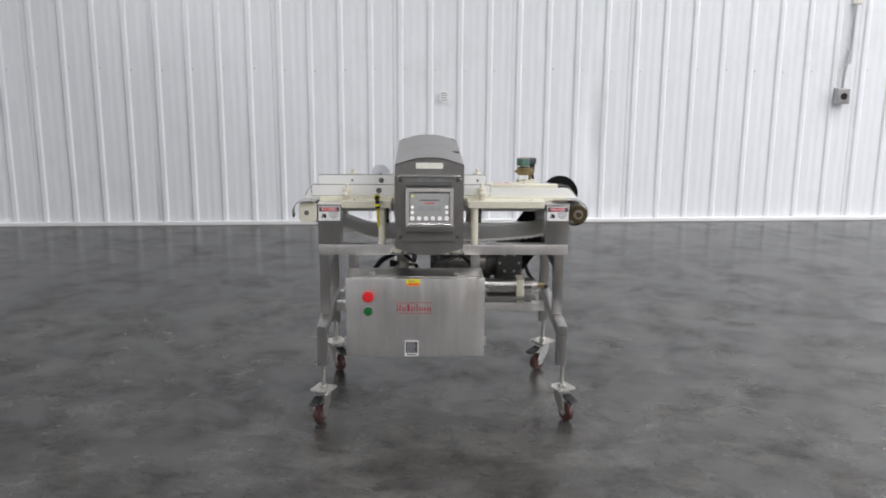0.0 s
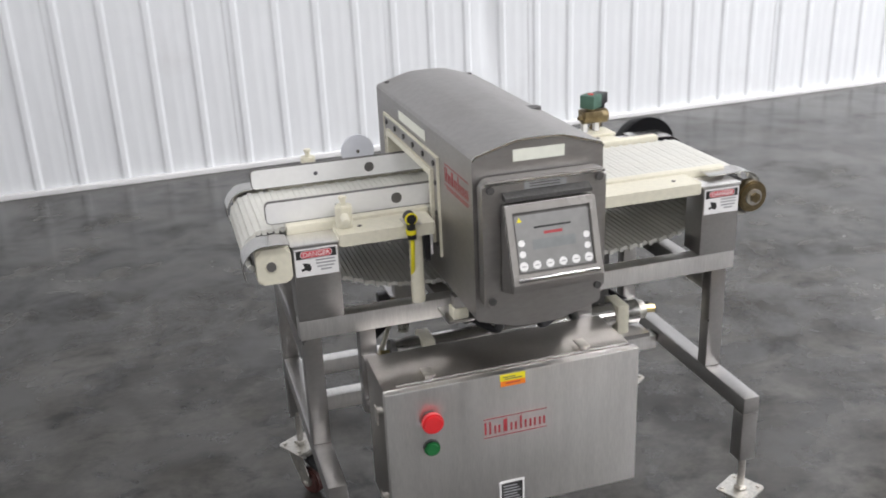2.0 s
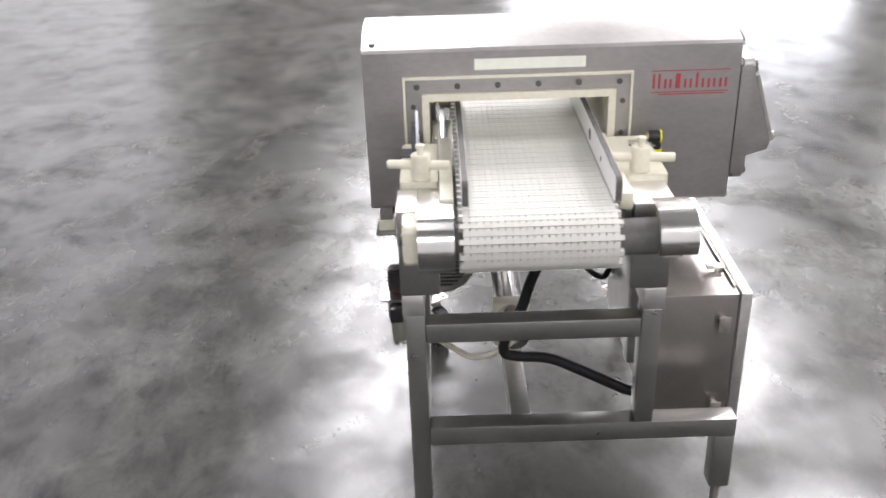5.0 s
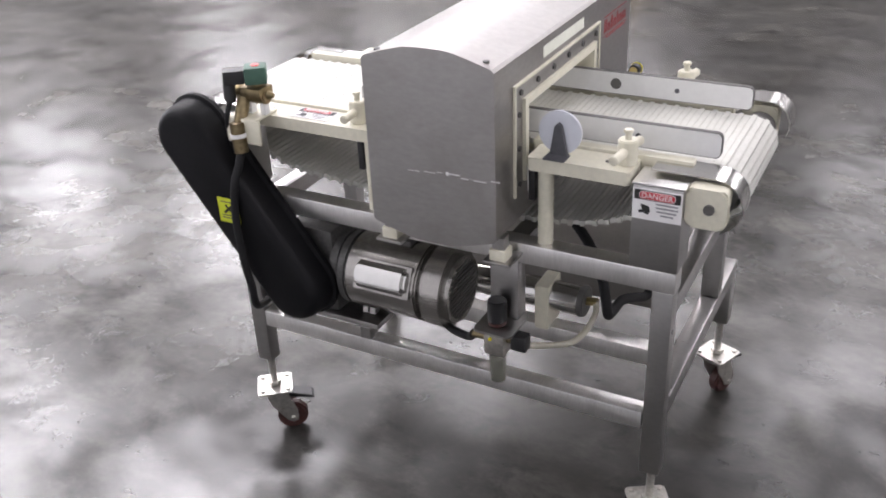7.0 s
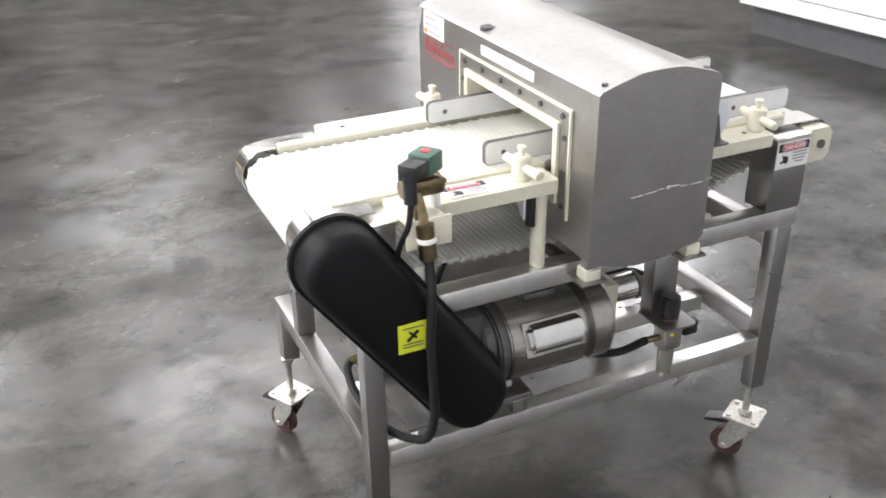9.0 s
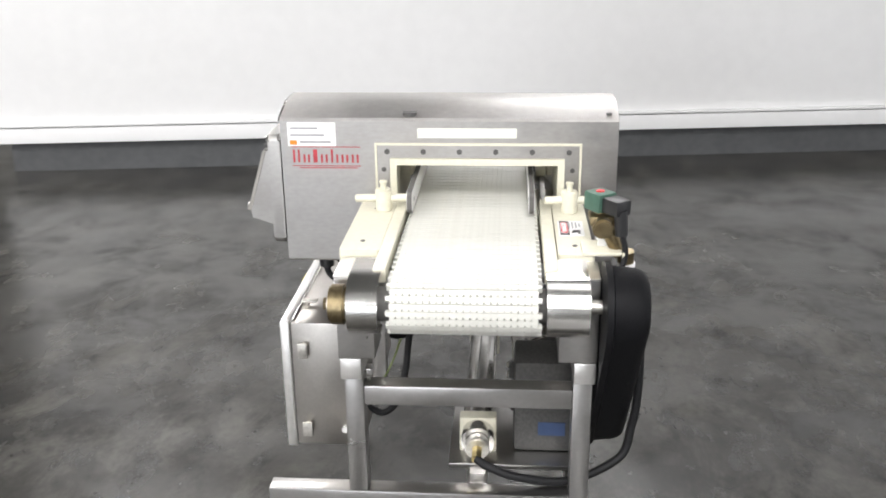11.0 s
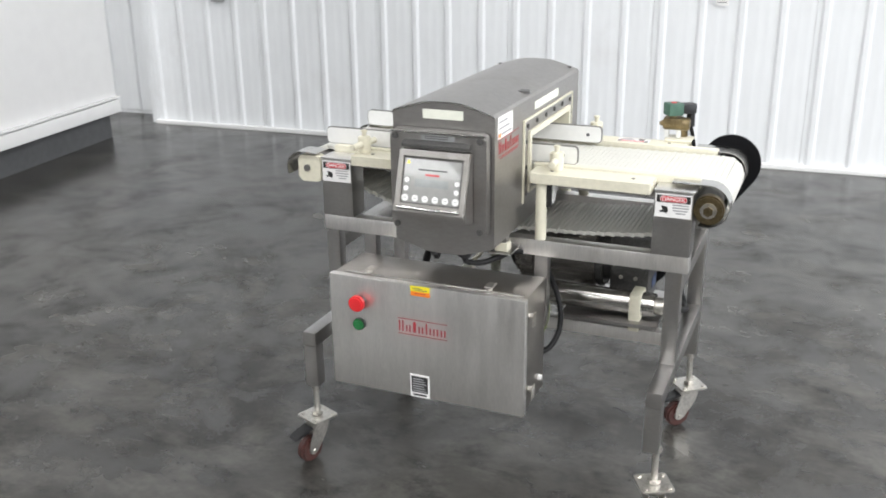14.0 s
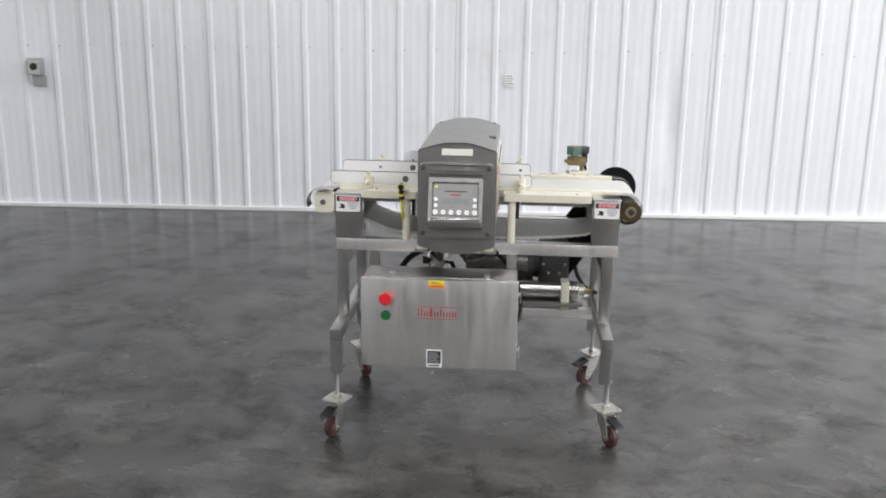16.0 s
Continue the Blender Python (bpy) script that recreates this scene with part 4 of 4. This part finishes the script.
# sloped housing: deeper at its foot
side = [(-0.490, 0.962), (-0.504, 0.962), (-0.548, 0.822), (-0.545, 0.806), (-0.490, 0.788)]
part("housing", prism(side, "x", -0.152, 0.026, bevel=0.003), HEADSTEEL, panel)
tilt = math.atan2(0.044, 0.140)
SLOPE = Matrix.Translation((HXM, -0.526, 0.892)) @ Matrix.Rotation(-tilt, 4, "X") @ FACE_FRONT
bez = bmesh.new()
box(-0.088, 0.088, 0.058, 0.072, 0.0002, 0.007, bm=bez)
box(-0.088, 0.088, -0.072, -0.054, 0.0002, 0.009, bm=bez)
box(-0.088, -0.076, -0.054, 0.058, 0.0002, 0.007, bm=bez)
box(0.076, 0.088, -0.054, 0.058, 0.0002, 0.007, bm=bez)
part("bezel", placed(bez, SLOPE), VEIL, panel, "hazy clear cover frame")
part("lower_lip", placed(box(-0.080, 0.080, -0.068, -0.060, 0.009, 0.014, 0.002), SLOPE), BRIGHT, panel, "bright lower lip of the window")
pad = part("keypad", placed(box(-0.0755, 0.0755, -0.0535, 0.0575, 0.0003, 0.0025), SLOPE), EDGE, panel)
film = part("film", placed(prism(rounded(-0.072, 0.072, -0.050, 0.052, 0.004), "z", 0.0024, 0.0032), SLOPE), KEYPAD, panel, "pale grey keypad film")
part("display", placed(box(-0.042, 0.042, -0.012, 0.006, 0.0031, 0.0037), SLOPE), DISPLAY, panel, "small grey display")
part("heading_bar", placed(box(-0.036, 0.036, 0.026, 0.0295, 0.0031, 0.0036), SLOPE), BLACKINK, panel)
part("mark_bar", placed(box(-0.018, 0.018, 0.014, 0.019, 0.0031, 0.0036), SLOPE), REDINK, panel)
part("warning_dot", placed(prism([(-0.068, 0.040), (-0.058, 0.040), (-0.063, 0.0495)], "z", 0.0031, 0.0036), SLOPE), YELLOW, panel)
for k in range(6):
    kx = -0.064 + k * 0.0256
    key = part("key", placed(prism(disc_outline(kx, -0.040, 0.0078 if k not in (0, 5) else 0.0084, 20), "z", 0.0031, 0.0041), SLOPE), PAPER, panel, "round white key")
    part("key_mark", placed(box(kx - 0.0042, kx + 0.0042, -0.0408, -0.0392, 0.0040, 0.0045), SLOPE), GREYINK, panel)
for kx in (-0.0635, 0.064):
    for kz in (-0.018, 0.002):
        part("key", placed(prism(disc_outline(kx, kz, 0.0062, 18), "z", 0.0031, 0.0041), SLOPE), PAPER, panel, "round white key")

panel.location.y = -0.0125

# ---- the control cabinet under the head ----
CX0, CX1, CY0, CY1, CZ0, CZ1 = -0.385, 0.152, -0.482, -0.304, 0.288, 0.603
cab = thing("control_cabinet", (-0.117, -0.39, 0.288), "brushed stainless control cabinet hung on the frame with push buttons", "cabinet")
part("body", box(CX0 + 0.004, CX1 - 0.004, CY0 + 0.024, CY1, CZ0 + 0.004, CZ1 - 0.003, 0.003), STEEL_B, cab)
door = part("door", box(CX0, CX1, CY0, CY0 + 0.0215, CZ0, CZ1, 0.003), STEEL_H, cab, "brushed stainless door")
part("gasket_line", box(CX0 + 0.006, CX1 - 0.006, CY0 + 0.0214, CY0 + 0.0242, CZ0 + 0.006, CZ1 - 0.005), EDGE, cab)
part("drip_edge", box(CX0 + 0.030, CX1 - 0.012, CY0 + 0.026, CY0 + 0.030, CZ1 - 0.0035, CZ1 + 0.003, 0.0008), BRIGHT, cab)
for bx, bz, m, r, h, nm in ((-0.298, 0.536, REDP, 0.0215, 0.026, "red mushroom push button"), (-0.299, 0.474, GREENP, 0.0155, 0.016, "green push button")):
    part("button_ring", rod((bx, CY0 - 0.0005, bz), (bx, CY0 - 0.008, bz), 0.0165, seg=22), BLACKP, cab)
    part("push_button", rod((bx, CY0 - 0.0082, bz), (bx, CY0 - h, bz), r, seg=28, bevel=0.004), m, cab, nm)
yl = part("caution_sticker", box(-0.152, -0.099, CY0 - 0.0012, CY0 - 0.0002, 0.587, 0.6015), YELLOW, cab, "yellow and orange sticker")
part("orange_half", box(-0.151, -0.099, CY0 - 0.0012, CY0 - 0.0002, 0.575, 0.5868), ORANGE, yl)
for a, b, z in ((-0.146, -0.120, 0.5945), (-0.142, -0.106, 0.590), (-0.140, -0.110, 0.581)):
    part("text_bar", box(a, b, CY0 - 0.0017, CY0 - 0.0011, z, z + 0.0022), REDINK if z < 0.585 else EDGE, yl)
emblem(cab, Matrix.Translation((-0.121, CY0 - 0.0003, 0.4865)) @ FACE_FRONT, 0.136, 0.044)
dl = part("data_plate", box(-0.158, -0.104, CY0 - 0.0013, CY0 - 0.0002, 0.2895, 0.353), PAPER, cab, "white bordered black data plate")
part("dark_field", box(-0.154, -0.108, CY0 - 0.0019, CY0 - 0.0012, 0.303, 0.349), BLACKINK, dl)
for k in range(6):
    part("text_bar", box(-0.150, -0.112 - 0.004 * (k % 3), CY0 - 0.0025, CY0 - 0.0018, 0.3065 + 0.0068 * k, 0.3092 + 0.0068 * k), GREYINK, dl)
part("text_bar", box(-0.150, -0.112, CY0 - 0.0019, CY0 - 0.0012, 0.2935, 0.2985), BLACKINK, dl)


def latch(p, up):
    """Quarter-turn door clamp; up is the face on which it sits."""
    p, up = Vector(p), Vector(up)
    e = part("latch", rod(p, p + up * 0.010, 0.008, seg=8, bevel=0.001), GALV, cab, "zinc door clamp")
    arm = box(-0.011, 0.011, -0.026, 0.010, 0.010, 0.0135, 0.001)
    part("clamp_arm", placed(arm, Matrix.Translation(p) @ up.to_track_quat("Z", "Y").to_matrix().to_4x4()), GALV, e)


for lx in (-0.285, 0.045):
    latch((lx, CY0 + 0.040, CZ1 - 0.003), (0, 0, 1))
for lz in (0.545, 0.345):
    latch((CX1 - 0.004, CY0 + 0.050, lz), (1, 0, 0))
    latch((CX0 + 0.004, CY0 + 0.050, lz), (-1, 0, 0))
part("plug", rod((CX1 - 0.004, -0.345, 0.335), (CX1 + 0.004, -0.345, 0.335), 0.008, seg=14), PAPER, cab, "white plug")
for px in (-0.368, 0.126):
    for pz in (0.47, 0.575):
        part("mount_bracket", box(px - 0.015, px + 0.015, CY1 - 0.0002, -0.2782, pz, pz + 0.016, 0.002), STEEL, cab)

# cables of head and cabinet
hc = thing("head_cable", (-0.02, -0.40, 0.65), "black cable and gland looped under the detector head", "cable")
part("gland", rod((-0.035, -0.405, 0.702), (-0.035, -0.405, 0.668), 0.017, seg=16, bevel=0.002), BLACKP, hc)
part("lead", hose([(-0.035, -0.405, 0.672), (-0.030, -0.400, 0.653), (0.0, -0.375, 0.646), (0.035, -0.345, 0.655), (0.060, -0.315, 0.664), (0.075, -0.27, 0.65), (0.07, -0.22, 0.63)], 0.0075, seg=10), RUBBER, hc)
part("gland", rod((-0.120, -0.400, 0.697), (-0.120, -0.400, 0.662), 0.010, seg=12), BLACKP, hc)
part("lead", hose([(-0.120, -0.400, 0.664), (-0.122, -0.38, 0.648), (-0.14, -0.32, 0.643), (-0.16, -0.25, 0.645), (-0.13, -0.15, 0.638)], 0.007, seg=10), RUBBER, hc)
solid("supply_cable", hose([(0.110, -0.300, 0.40), (0.118, -0.285, 0.372), (0.150, -0.250, 0.382), (0.165, -0.215, 0.43), (0.155, -0.20, 0.50), (0.12, -0.19, 0.575), (0.08, -0.15, 0.61)], 0.0075, seg=10), RUBBER, "black supply cable curling behind the cabinet", "cable")
solid("earth_lead", hose([(0.115, -0.300, 0.445), (0.135, -0.282, 0.43), (0.143, -0.250, 0.47), (0.135, -0.230, 0.51), (0.11, -0.215, 0.55)], 0.0022, seg=8), GREENEARTH, "green and yellow earth wire behind the cabinet", "wire")
solid("head_conduit", hose([(-0.335, -0.300, 0.352), (-0.334, -0.265, 0.350), (-0.330, -0.186, 0.390), (-0.326, -0.103, 0.429), (-0.325, -0.035, 0.437), (-0.325, -0.008, 0.448), (-0.318, -0.012, 0.480), (-0.292, -0.044, 0.529), (-0.252, -0.070, 0.579), (-0.18, -0.115, 0.622), (-0.13, -0.15, 0.638)], 0.011, seg=12), RUBBER, "black flexible conduit looping from cabinet to detector head", "conduit")

# ---- drive: motor, gearbox, black belt cover ----
MY, MZ = 0.122, 0.516
motor = thing("electric_motor", (0.06, MY, 0.47), "grey steel electric motor with capacitor housing and fan cover", "motor")
part("stator", rod((0.190, MY, MZ), (0.020, MY, MZ), 0.085, seg=44, bevel=0.004), MOTORP, motor)
part("fan_cover", rod((0.0205, MY, MZ), (-0.052, MY, MZ), 0.088, seg=44, bevel=0.016), MOTORP, motor, "dull steel fan cover")
part("end_bell", rod((0.214, MY, MZ), (0.1905, MY, MZ), 0.083, seg=36, bevel=0.005), CAST, motor, "dark cast end bell")
for k in range(13):
    z = -0.057 + 0.0095 * k
    half = math.sqrt(max(0.0, 0.064 ** 2 - z * z))
    if half > 0.01:
        part("vent_slot", box(-0.0532, -0.0510, MY - half, MY + half, MZ + z - 0.0026, MZ + z + 0.0026), BLACKINK, motor, "black vent slot")
cap = prism([(0.066, -0.026), (0.090, -0.029), (0.103, -0.020), (0.108, 0.0), (0.103, 0.020), (0.090, 0.029), (0.066, 0.030)], "x", 0.158, 0.036, bevel=0.008)
TURN = Matrix.Translation((0, MY, MZ)) @ Matrix.Rotation(radians(24), 4, "X")
part("capacitor_housing", placed(cap, TURN), BRIGHT, motor, "rounded capacitor housing")
part("rating_plate", placed(box(0.030, 0.164, 0.077, 0.0865, -0.036, 0.034, 0.003), TURN), MOTORP, motor, "bright plate under the capacitor housing")
for fx in (0.158, 0.176):
    part("foot", prism([(MY - 0.055, 0.4125), (MY + 0.025, 0.4125), (MY + 0.015, 0.48), (MY - 0.045, 0.48)], "x", fx, fx + 0.014), STEEL, motor)
part("lug_box", box(0.060, 0.130, MY - 0.045, MY + 0.015, MZ + 0.072, MZ + 0.095, 0.005), CAST, motor)
part("flex_lead", hose([(-0.020, MY + 0.030, MZ - 0.074), (-0.050, MY + 0.045, MZ - 0.076), (-0.090, MY + 0.056, MZ - 0.074), (-0.119, 0.212, 0.479)], 0.0085, seg=12), RUBBER, motor, "black lead at the fan end")
gear = thing("gearbox", (0.29, 0.12, 0.41), "dark cast gearbox with bolted flange beside the motor", "gearbox")
part("case", box(0.236, 0.350, 0.040, 0.172, 0.4125, 0.615, 0.012), CAST, gear)
part("flange", rod((0.2145, MY, MZ + 0.010), (0.240, MY, MZ + 0.010), 0.070, seg=30, bevel=0.004), CAST, gear)
part("end_cover", rod((0.293, 0.0505, 0.535), (0.293, 0.030, 0.535), 0.052, seg=28, bevel=0.004), CAST, gear)
for k in range(6):
    a = k * math.pi / 3
    part("bolt", bolt_head((0.293 + 0.042 * math.cos(a), 0.030, 0.535 + 0.042 * math.sin(a)), (0, -1, 0), 0.006, 0.005), GALV, gear)
part("sight_plug", rod((0.350, 0.115, 0.555), (0.360, 0.115, 0.555), 0.013, seg=16), BLACKP, gear)
part("blue_plate", box(0.3498, 0.3515, 0.09, 0.145, 0.452, 0.482), material("blue_plate", (0.05, 0.08, 0.17), 0.4, amount=0.1, bump=0.0), gear, "small blue maker plate")
part("output_shaft", rod((0.297, 0.17, 0.50), (0.297, 0.1898, 0.50), 0.022, seg=18), GALV, gear)

C1, C2 = Vector((0.528, 0.815)), Vector((0.297, 0.497))


def oblong(r, k=14):
    d = (C2 - C1).normalized()
    a0 = math.degrees(math.atan2(d.y, d.x))
    out = []
    for i in range(k + 1):
        a = radians(a0 - 90 + 180 * i / k)
        out.append((C2.x + r * math.cos(a), C2.y + r * math.sin(a)))
    for i in range(k + 1):
        a = radians(a0 + 90 + 180 * i / k)
        out.append((C1.x + r * math.cos(a), C1.y + r * math.sin(a)))
    return out


cover = thing("drive_cover", (0.41, 0.235, 0.42), "long black moulded drive belt cover with a yellow warning label", "drive cover")
bm = bmesh.new()
layers = [(0.076, 0.190), (0.081, 0.190), (0.081, 0.201), (0.0735, 0.204), (0.0700, 0.242), (0.066, 0.254), (0.059, 0.262), (0.050, 0.2655)]
rings = [[bm.verts.new((u, y, v)) for u, v in oblong(r)] for r, y in layers]
for a, b in zip(rings, rings[1:]):
    for k in range(len(a)):
        bm.faces.new((a[k], a[(k + 1) % len(a)], b[(k + 1) % len(a)], b[k]))
bm.faces.new(rings[0])
bm.faces.new(rings[-1])
part("shell", bm, COVER, cover, angle=40)
lab = part("warning_label", box(0.396, 0.450, 0.2657, 0.2667, 0.645, 0.702), YELLOWG, cover, "yellow-green square warning label")
part("pictogram", placed(box(-0.014, 0.014, -0.0006, 0.0006, -0.003, 0.003), Matrix.Translation((0.423, 0.2671, 0.677)) @ Matrix.Rotation(0.7, 4, "Y")), BLACKINK, lab)
part("pictogram", placed(box(-0.010, 0.010, -0.0006, 0.0006, -0.0022, 0.0022), Matrix.Translation((0.423, 0.2671, 0.679)) @ Matrix.Rotation(-0.8, 4, "Y")), BLACKINK, lab)
for z in (0.655, 0.661, 0.692):
    part("text_bar", box(0.404, 0.442, 0.2665, 0.2671, z, z + 0.0025), EDGE, lab)
part("arm_bracket", box(0.44, 0.47, 0.1882, 0.1898, 0.74, 0.83), CAST, cover)

# ---- air supply ----
tank = thing("air_cylinder", (0.03, -0.032, 0.38), "long steel air tube in two cream saddle blocks", "air cylinder")
TY, TZ = -0.032, 0.451
part("tube", rod((-0.255, TY, TZ), (0.385, TY, TZ), 0.0335, seg=30), BRIGHT, tank, "polished tube")
part("rod_end", rod((0.385, TY, TZ), (0.410, TY, TZ), 0.024, seg=20, bevel=0.003), GALV, tank)
part("end_cap", rod((-0.270, TY, TZ), (-0.255, TY, TZ), 0.035, seg=26, bevel=0.003), CAST, tank)
for bx in (-0.195, 0.318):
    part("saddle", box(bx, bx + 0.032, TY - 0.038, TY + 0.038, 0.3795, 0.488, 0.005), CREAM, tank, "cream saddle block")
part("fitting", rod((0.410, TY, TZ), (0.440, TY, TZ - 0.004), 0.011, seg=6), BRASSY, tank, "brass hose fitting")
part("fitting", rod((-0.293, TY, TZ + 0.005), (-0.270, TY, TZ + 0.002), 0.010, seg=6), BRASSY, tank, "brass hose fitting")
solid("air_hose", hose([(0.382, 0.245, 0.812), (0.384, 0.258, 0.78), (0.390, 0.274, 0.74), (0.396, 0.279, 0.66), (0.392, 0.279, 0.56), (0.388, 0.272, 0.50), (0.400, 0.25, 0.435), (0.435, 0.15, 0.402), (0.456, 0.05, 0.42), (0.452, -0.01, 0.44), (0.438, TY, 0.4475)], 0.0085, seg=12), RUBBER, "black rubber air hose hanging over the drive cover", "hose")
solid("clear_air_line", hose([(-0.290, TY, 0.455), (-0.297, -0.010, 0.442), (-0.290, 0.025, 0.418), (-0.275, 0.062, 0.408), (-0.250, 0.105, 0.420), (-0.218, 0.170, 0.450), (-0.206, 0.205, 0.474)], 0.0065, seg=10), HOSEC, "translucent air line to the regulator", "hose")
frl = thing("air_regulator", (-0.17, 0.214, 0.385), "small air filter regulator with black knob and clear bowl", "regulator")
part("knob", rod((-0.172, 0.213, 0.525), (-0.172, 0.213, 0.572), 0.0195, seg=20, bevel=0.003), BLACKP, frl, "black regulator knob")
part("red_ring", rod((-0.172, 0.213, 0.519), (-0.172, 0.213, 0.525), 0.0185, seg=20), WHEELRED, frl)
part("mount_plate", prism(rounded(-0.216, -0.134, 0.152, 0.250, 0.012), "z", 0.511, 0.5155), STEEL, frl)
part("body", box(-0.194, -0.150, 0.192, 0.234, 0.452, 0.511, 0.006), GALV, frl)
part("bowl", rod((-0.172, 0.213, 0.384), (-0.172, 0.213, 0.452), 0.0155, seg=20, r2=0.0185), BOWL, frl, "clear plastic bowl")
part("gauge", rod((-0.166, 0.234, 0.492), (-0.166, 0.238, 0.492), 0.0035, seg=16), YELLOW, frl, "small yellow gauge")
part("shut_off_valve", box(-0.238, -0.205, 0.200, 0.228, 0.472, 0.505, 0.004), BLACKP, frl, "black shut-off valve")
part("nipple", rod((-0.205, 0.214, 0.488), (-0.193, 0.214, 0.488), 0.009, seg=12), BRASS, frl)
part("nipple", rod((-0.151, 0.214, 0.480), (-0.118, 0.214, 0.480), 0.007, seg=12), BRASS, frl)
val = thing("solenoid_valve", (0.37, 0.20, 0.83), "brass solenoid valve with green coil on a cream bracket", "solenoid valve")
part("bracket_plate", box(0.345, 0.418, 0.160, 0.232, 0.8685, 0.875, 0.002), CREAM, val, "cream mounting plate")
part("bracket_lip", box(0.334, 0.418, 0.2325, 0.2380, 0.822, 0.8745, 0.002), CREAM, val)
for px in (0.345, 0.378):
    part("spacer", box(px - 0.006, px + 0.006, 0.190, 0.206, 0.876, 0.914, 0.001), WHITEP, val)
part("valve_body", rod((0.335, 0.196, 0.916), (0.408, 0.196, 0.916), 0.0185, seg=20, bevel=0.003), BRASS, val)
part("valve_bonnet", box(0.336, 0.388, 0.174, 0.220, 0.914, 0.934, 0.005), BRASS, val)
part("inlet", rod((0.388, 0.205, 0.912), (0.386, 0.232, 0.862), 0.0135, seg=14), BRASS, val)
part("hose_collar", rod((0.386, 0.242, 0.868), (0.382, 0.245, 0.806), 0.0155, seg=16), BRASS, val)
part("collar_ring", rod((0.3845, 0.2435, 0.846), (0.3840, 0.2437, 0.838), 0.0170, seg=16), PAPER, val)
part("outlet", rod((0.336, 0.194, 0.916), (0.324, 0.190, 0.915), 0.0095, seg=12, r2=0.005), BRASS, val)
part("coil_neck", rod((0.360, 0.194, 0.934), (0.360, 0.194, 0.948), 0.012, seg=14), BRASS, val)
VT = Matrix.Translation((0.360, 0.194, 0)) @ Matrix.Rotation(radians(35), 4, "Z") @ Matrix.Translation((-0.360, -0.194, 0))
coil = part("coil", placed(box(0.338, 0.382, 0.172, 0.214, 0.940, 0.975, 0.004), VT), GREENC, val, "green coil housing")
part("red_dot", rod((0.360, 0.193, 0.975), (0.360, 0.193, 0.9765), 0.008, seg=14), REDP, coil)
plug = part("plug", placed(box(0.3822, 0.424, 0.178, 0.212, 0.943, 0.971, 0.003), VT), BLACKP, val, "black cable plug")
part("plug_tail", placed(rod((0.415, 0.195, 0.952), (0.417, 0.198, 0.905), 0.012, seg=14), VT), BLACKP, plug)
solid("valve_lead", hose([(0.404, 0.230, 0.91), (0.413, 0.238, 0.87), (0.425, 0.222, 0.82), (0.43, 0.207, 0.76), (0.42, 0.20, 0.70), (0.38, 0.205, 0.655)], 0.0055, seg=8), RUBBER, "thin black lead of the solenoid valve", "cable")
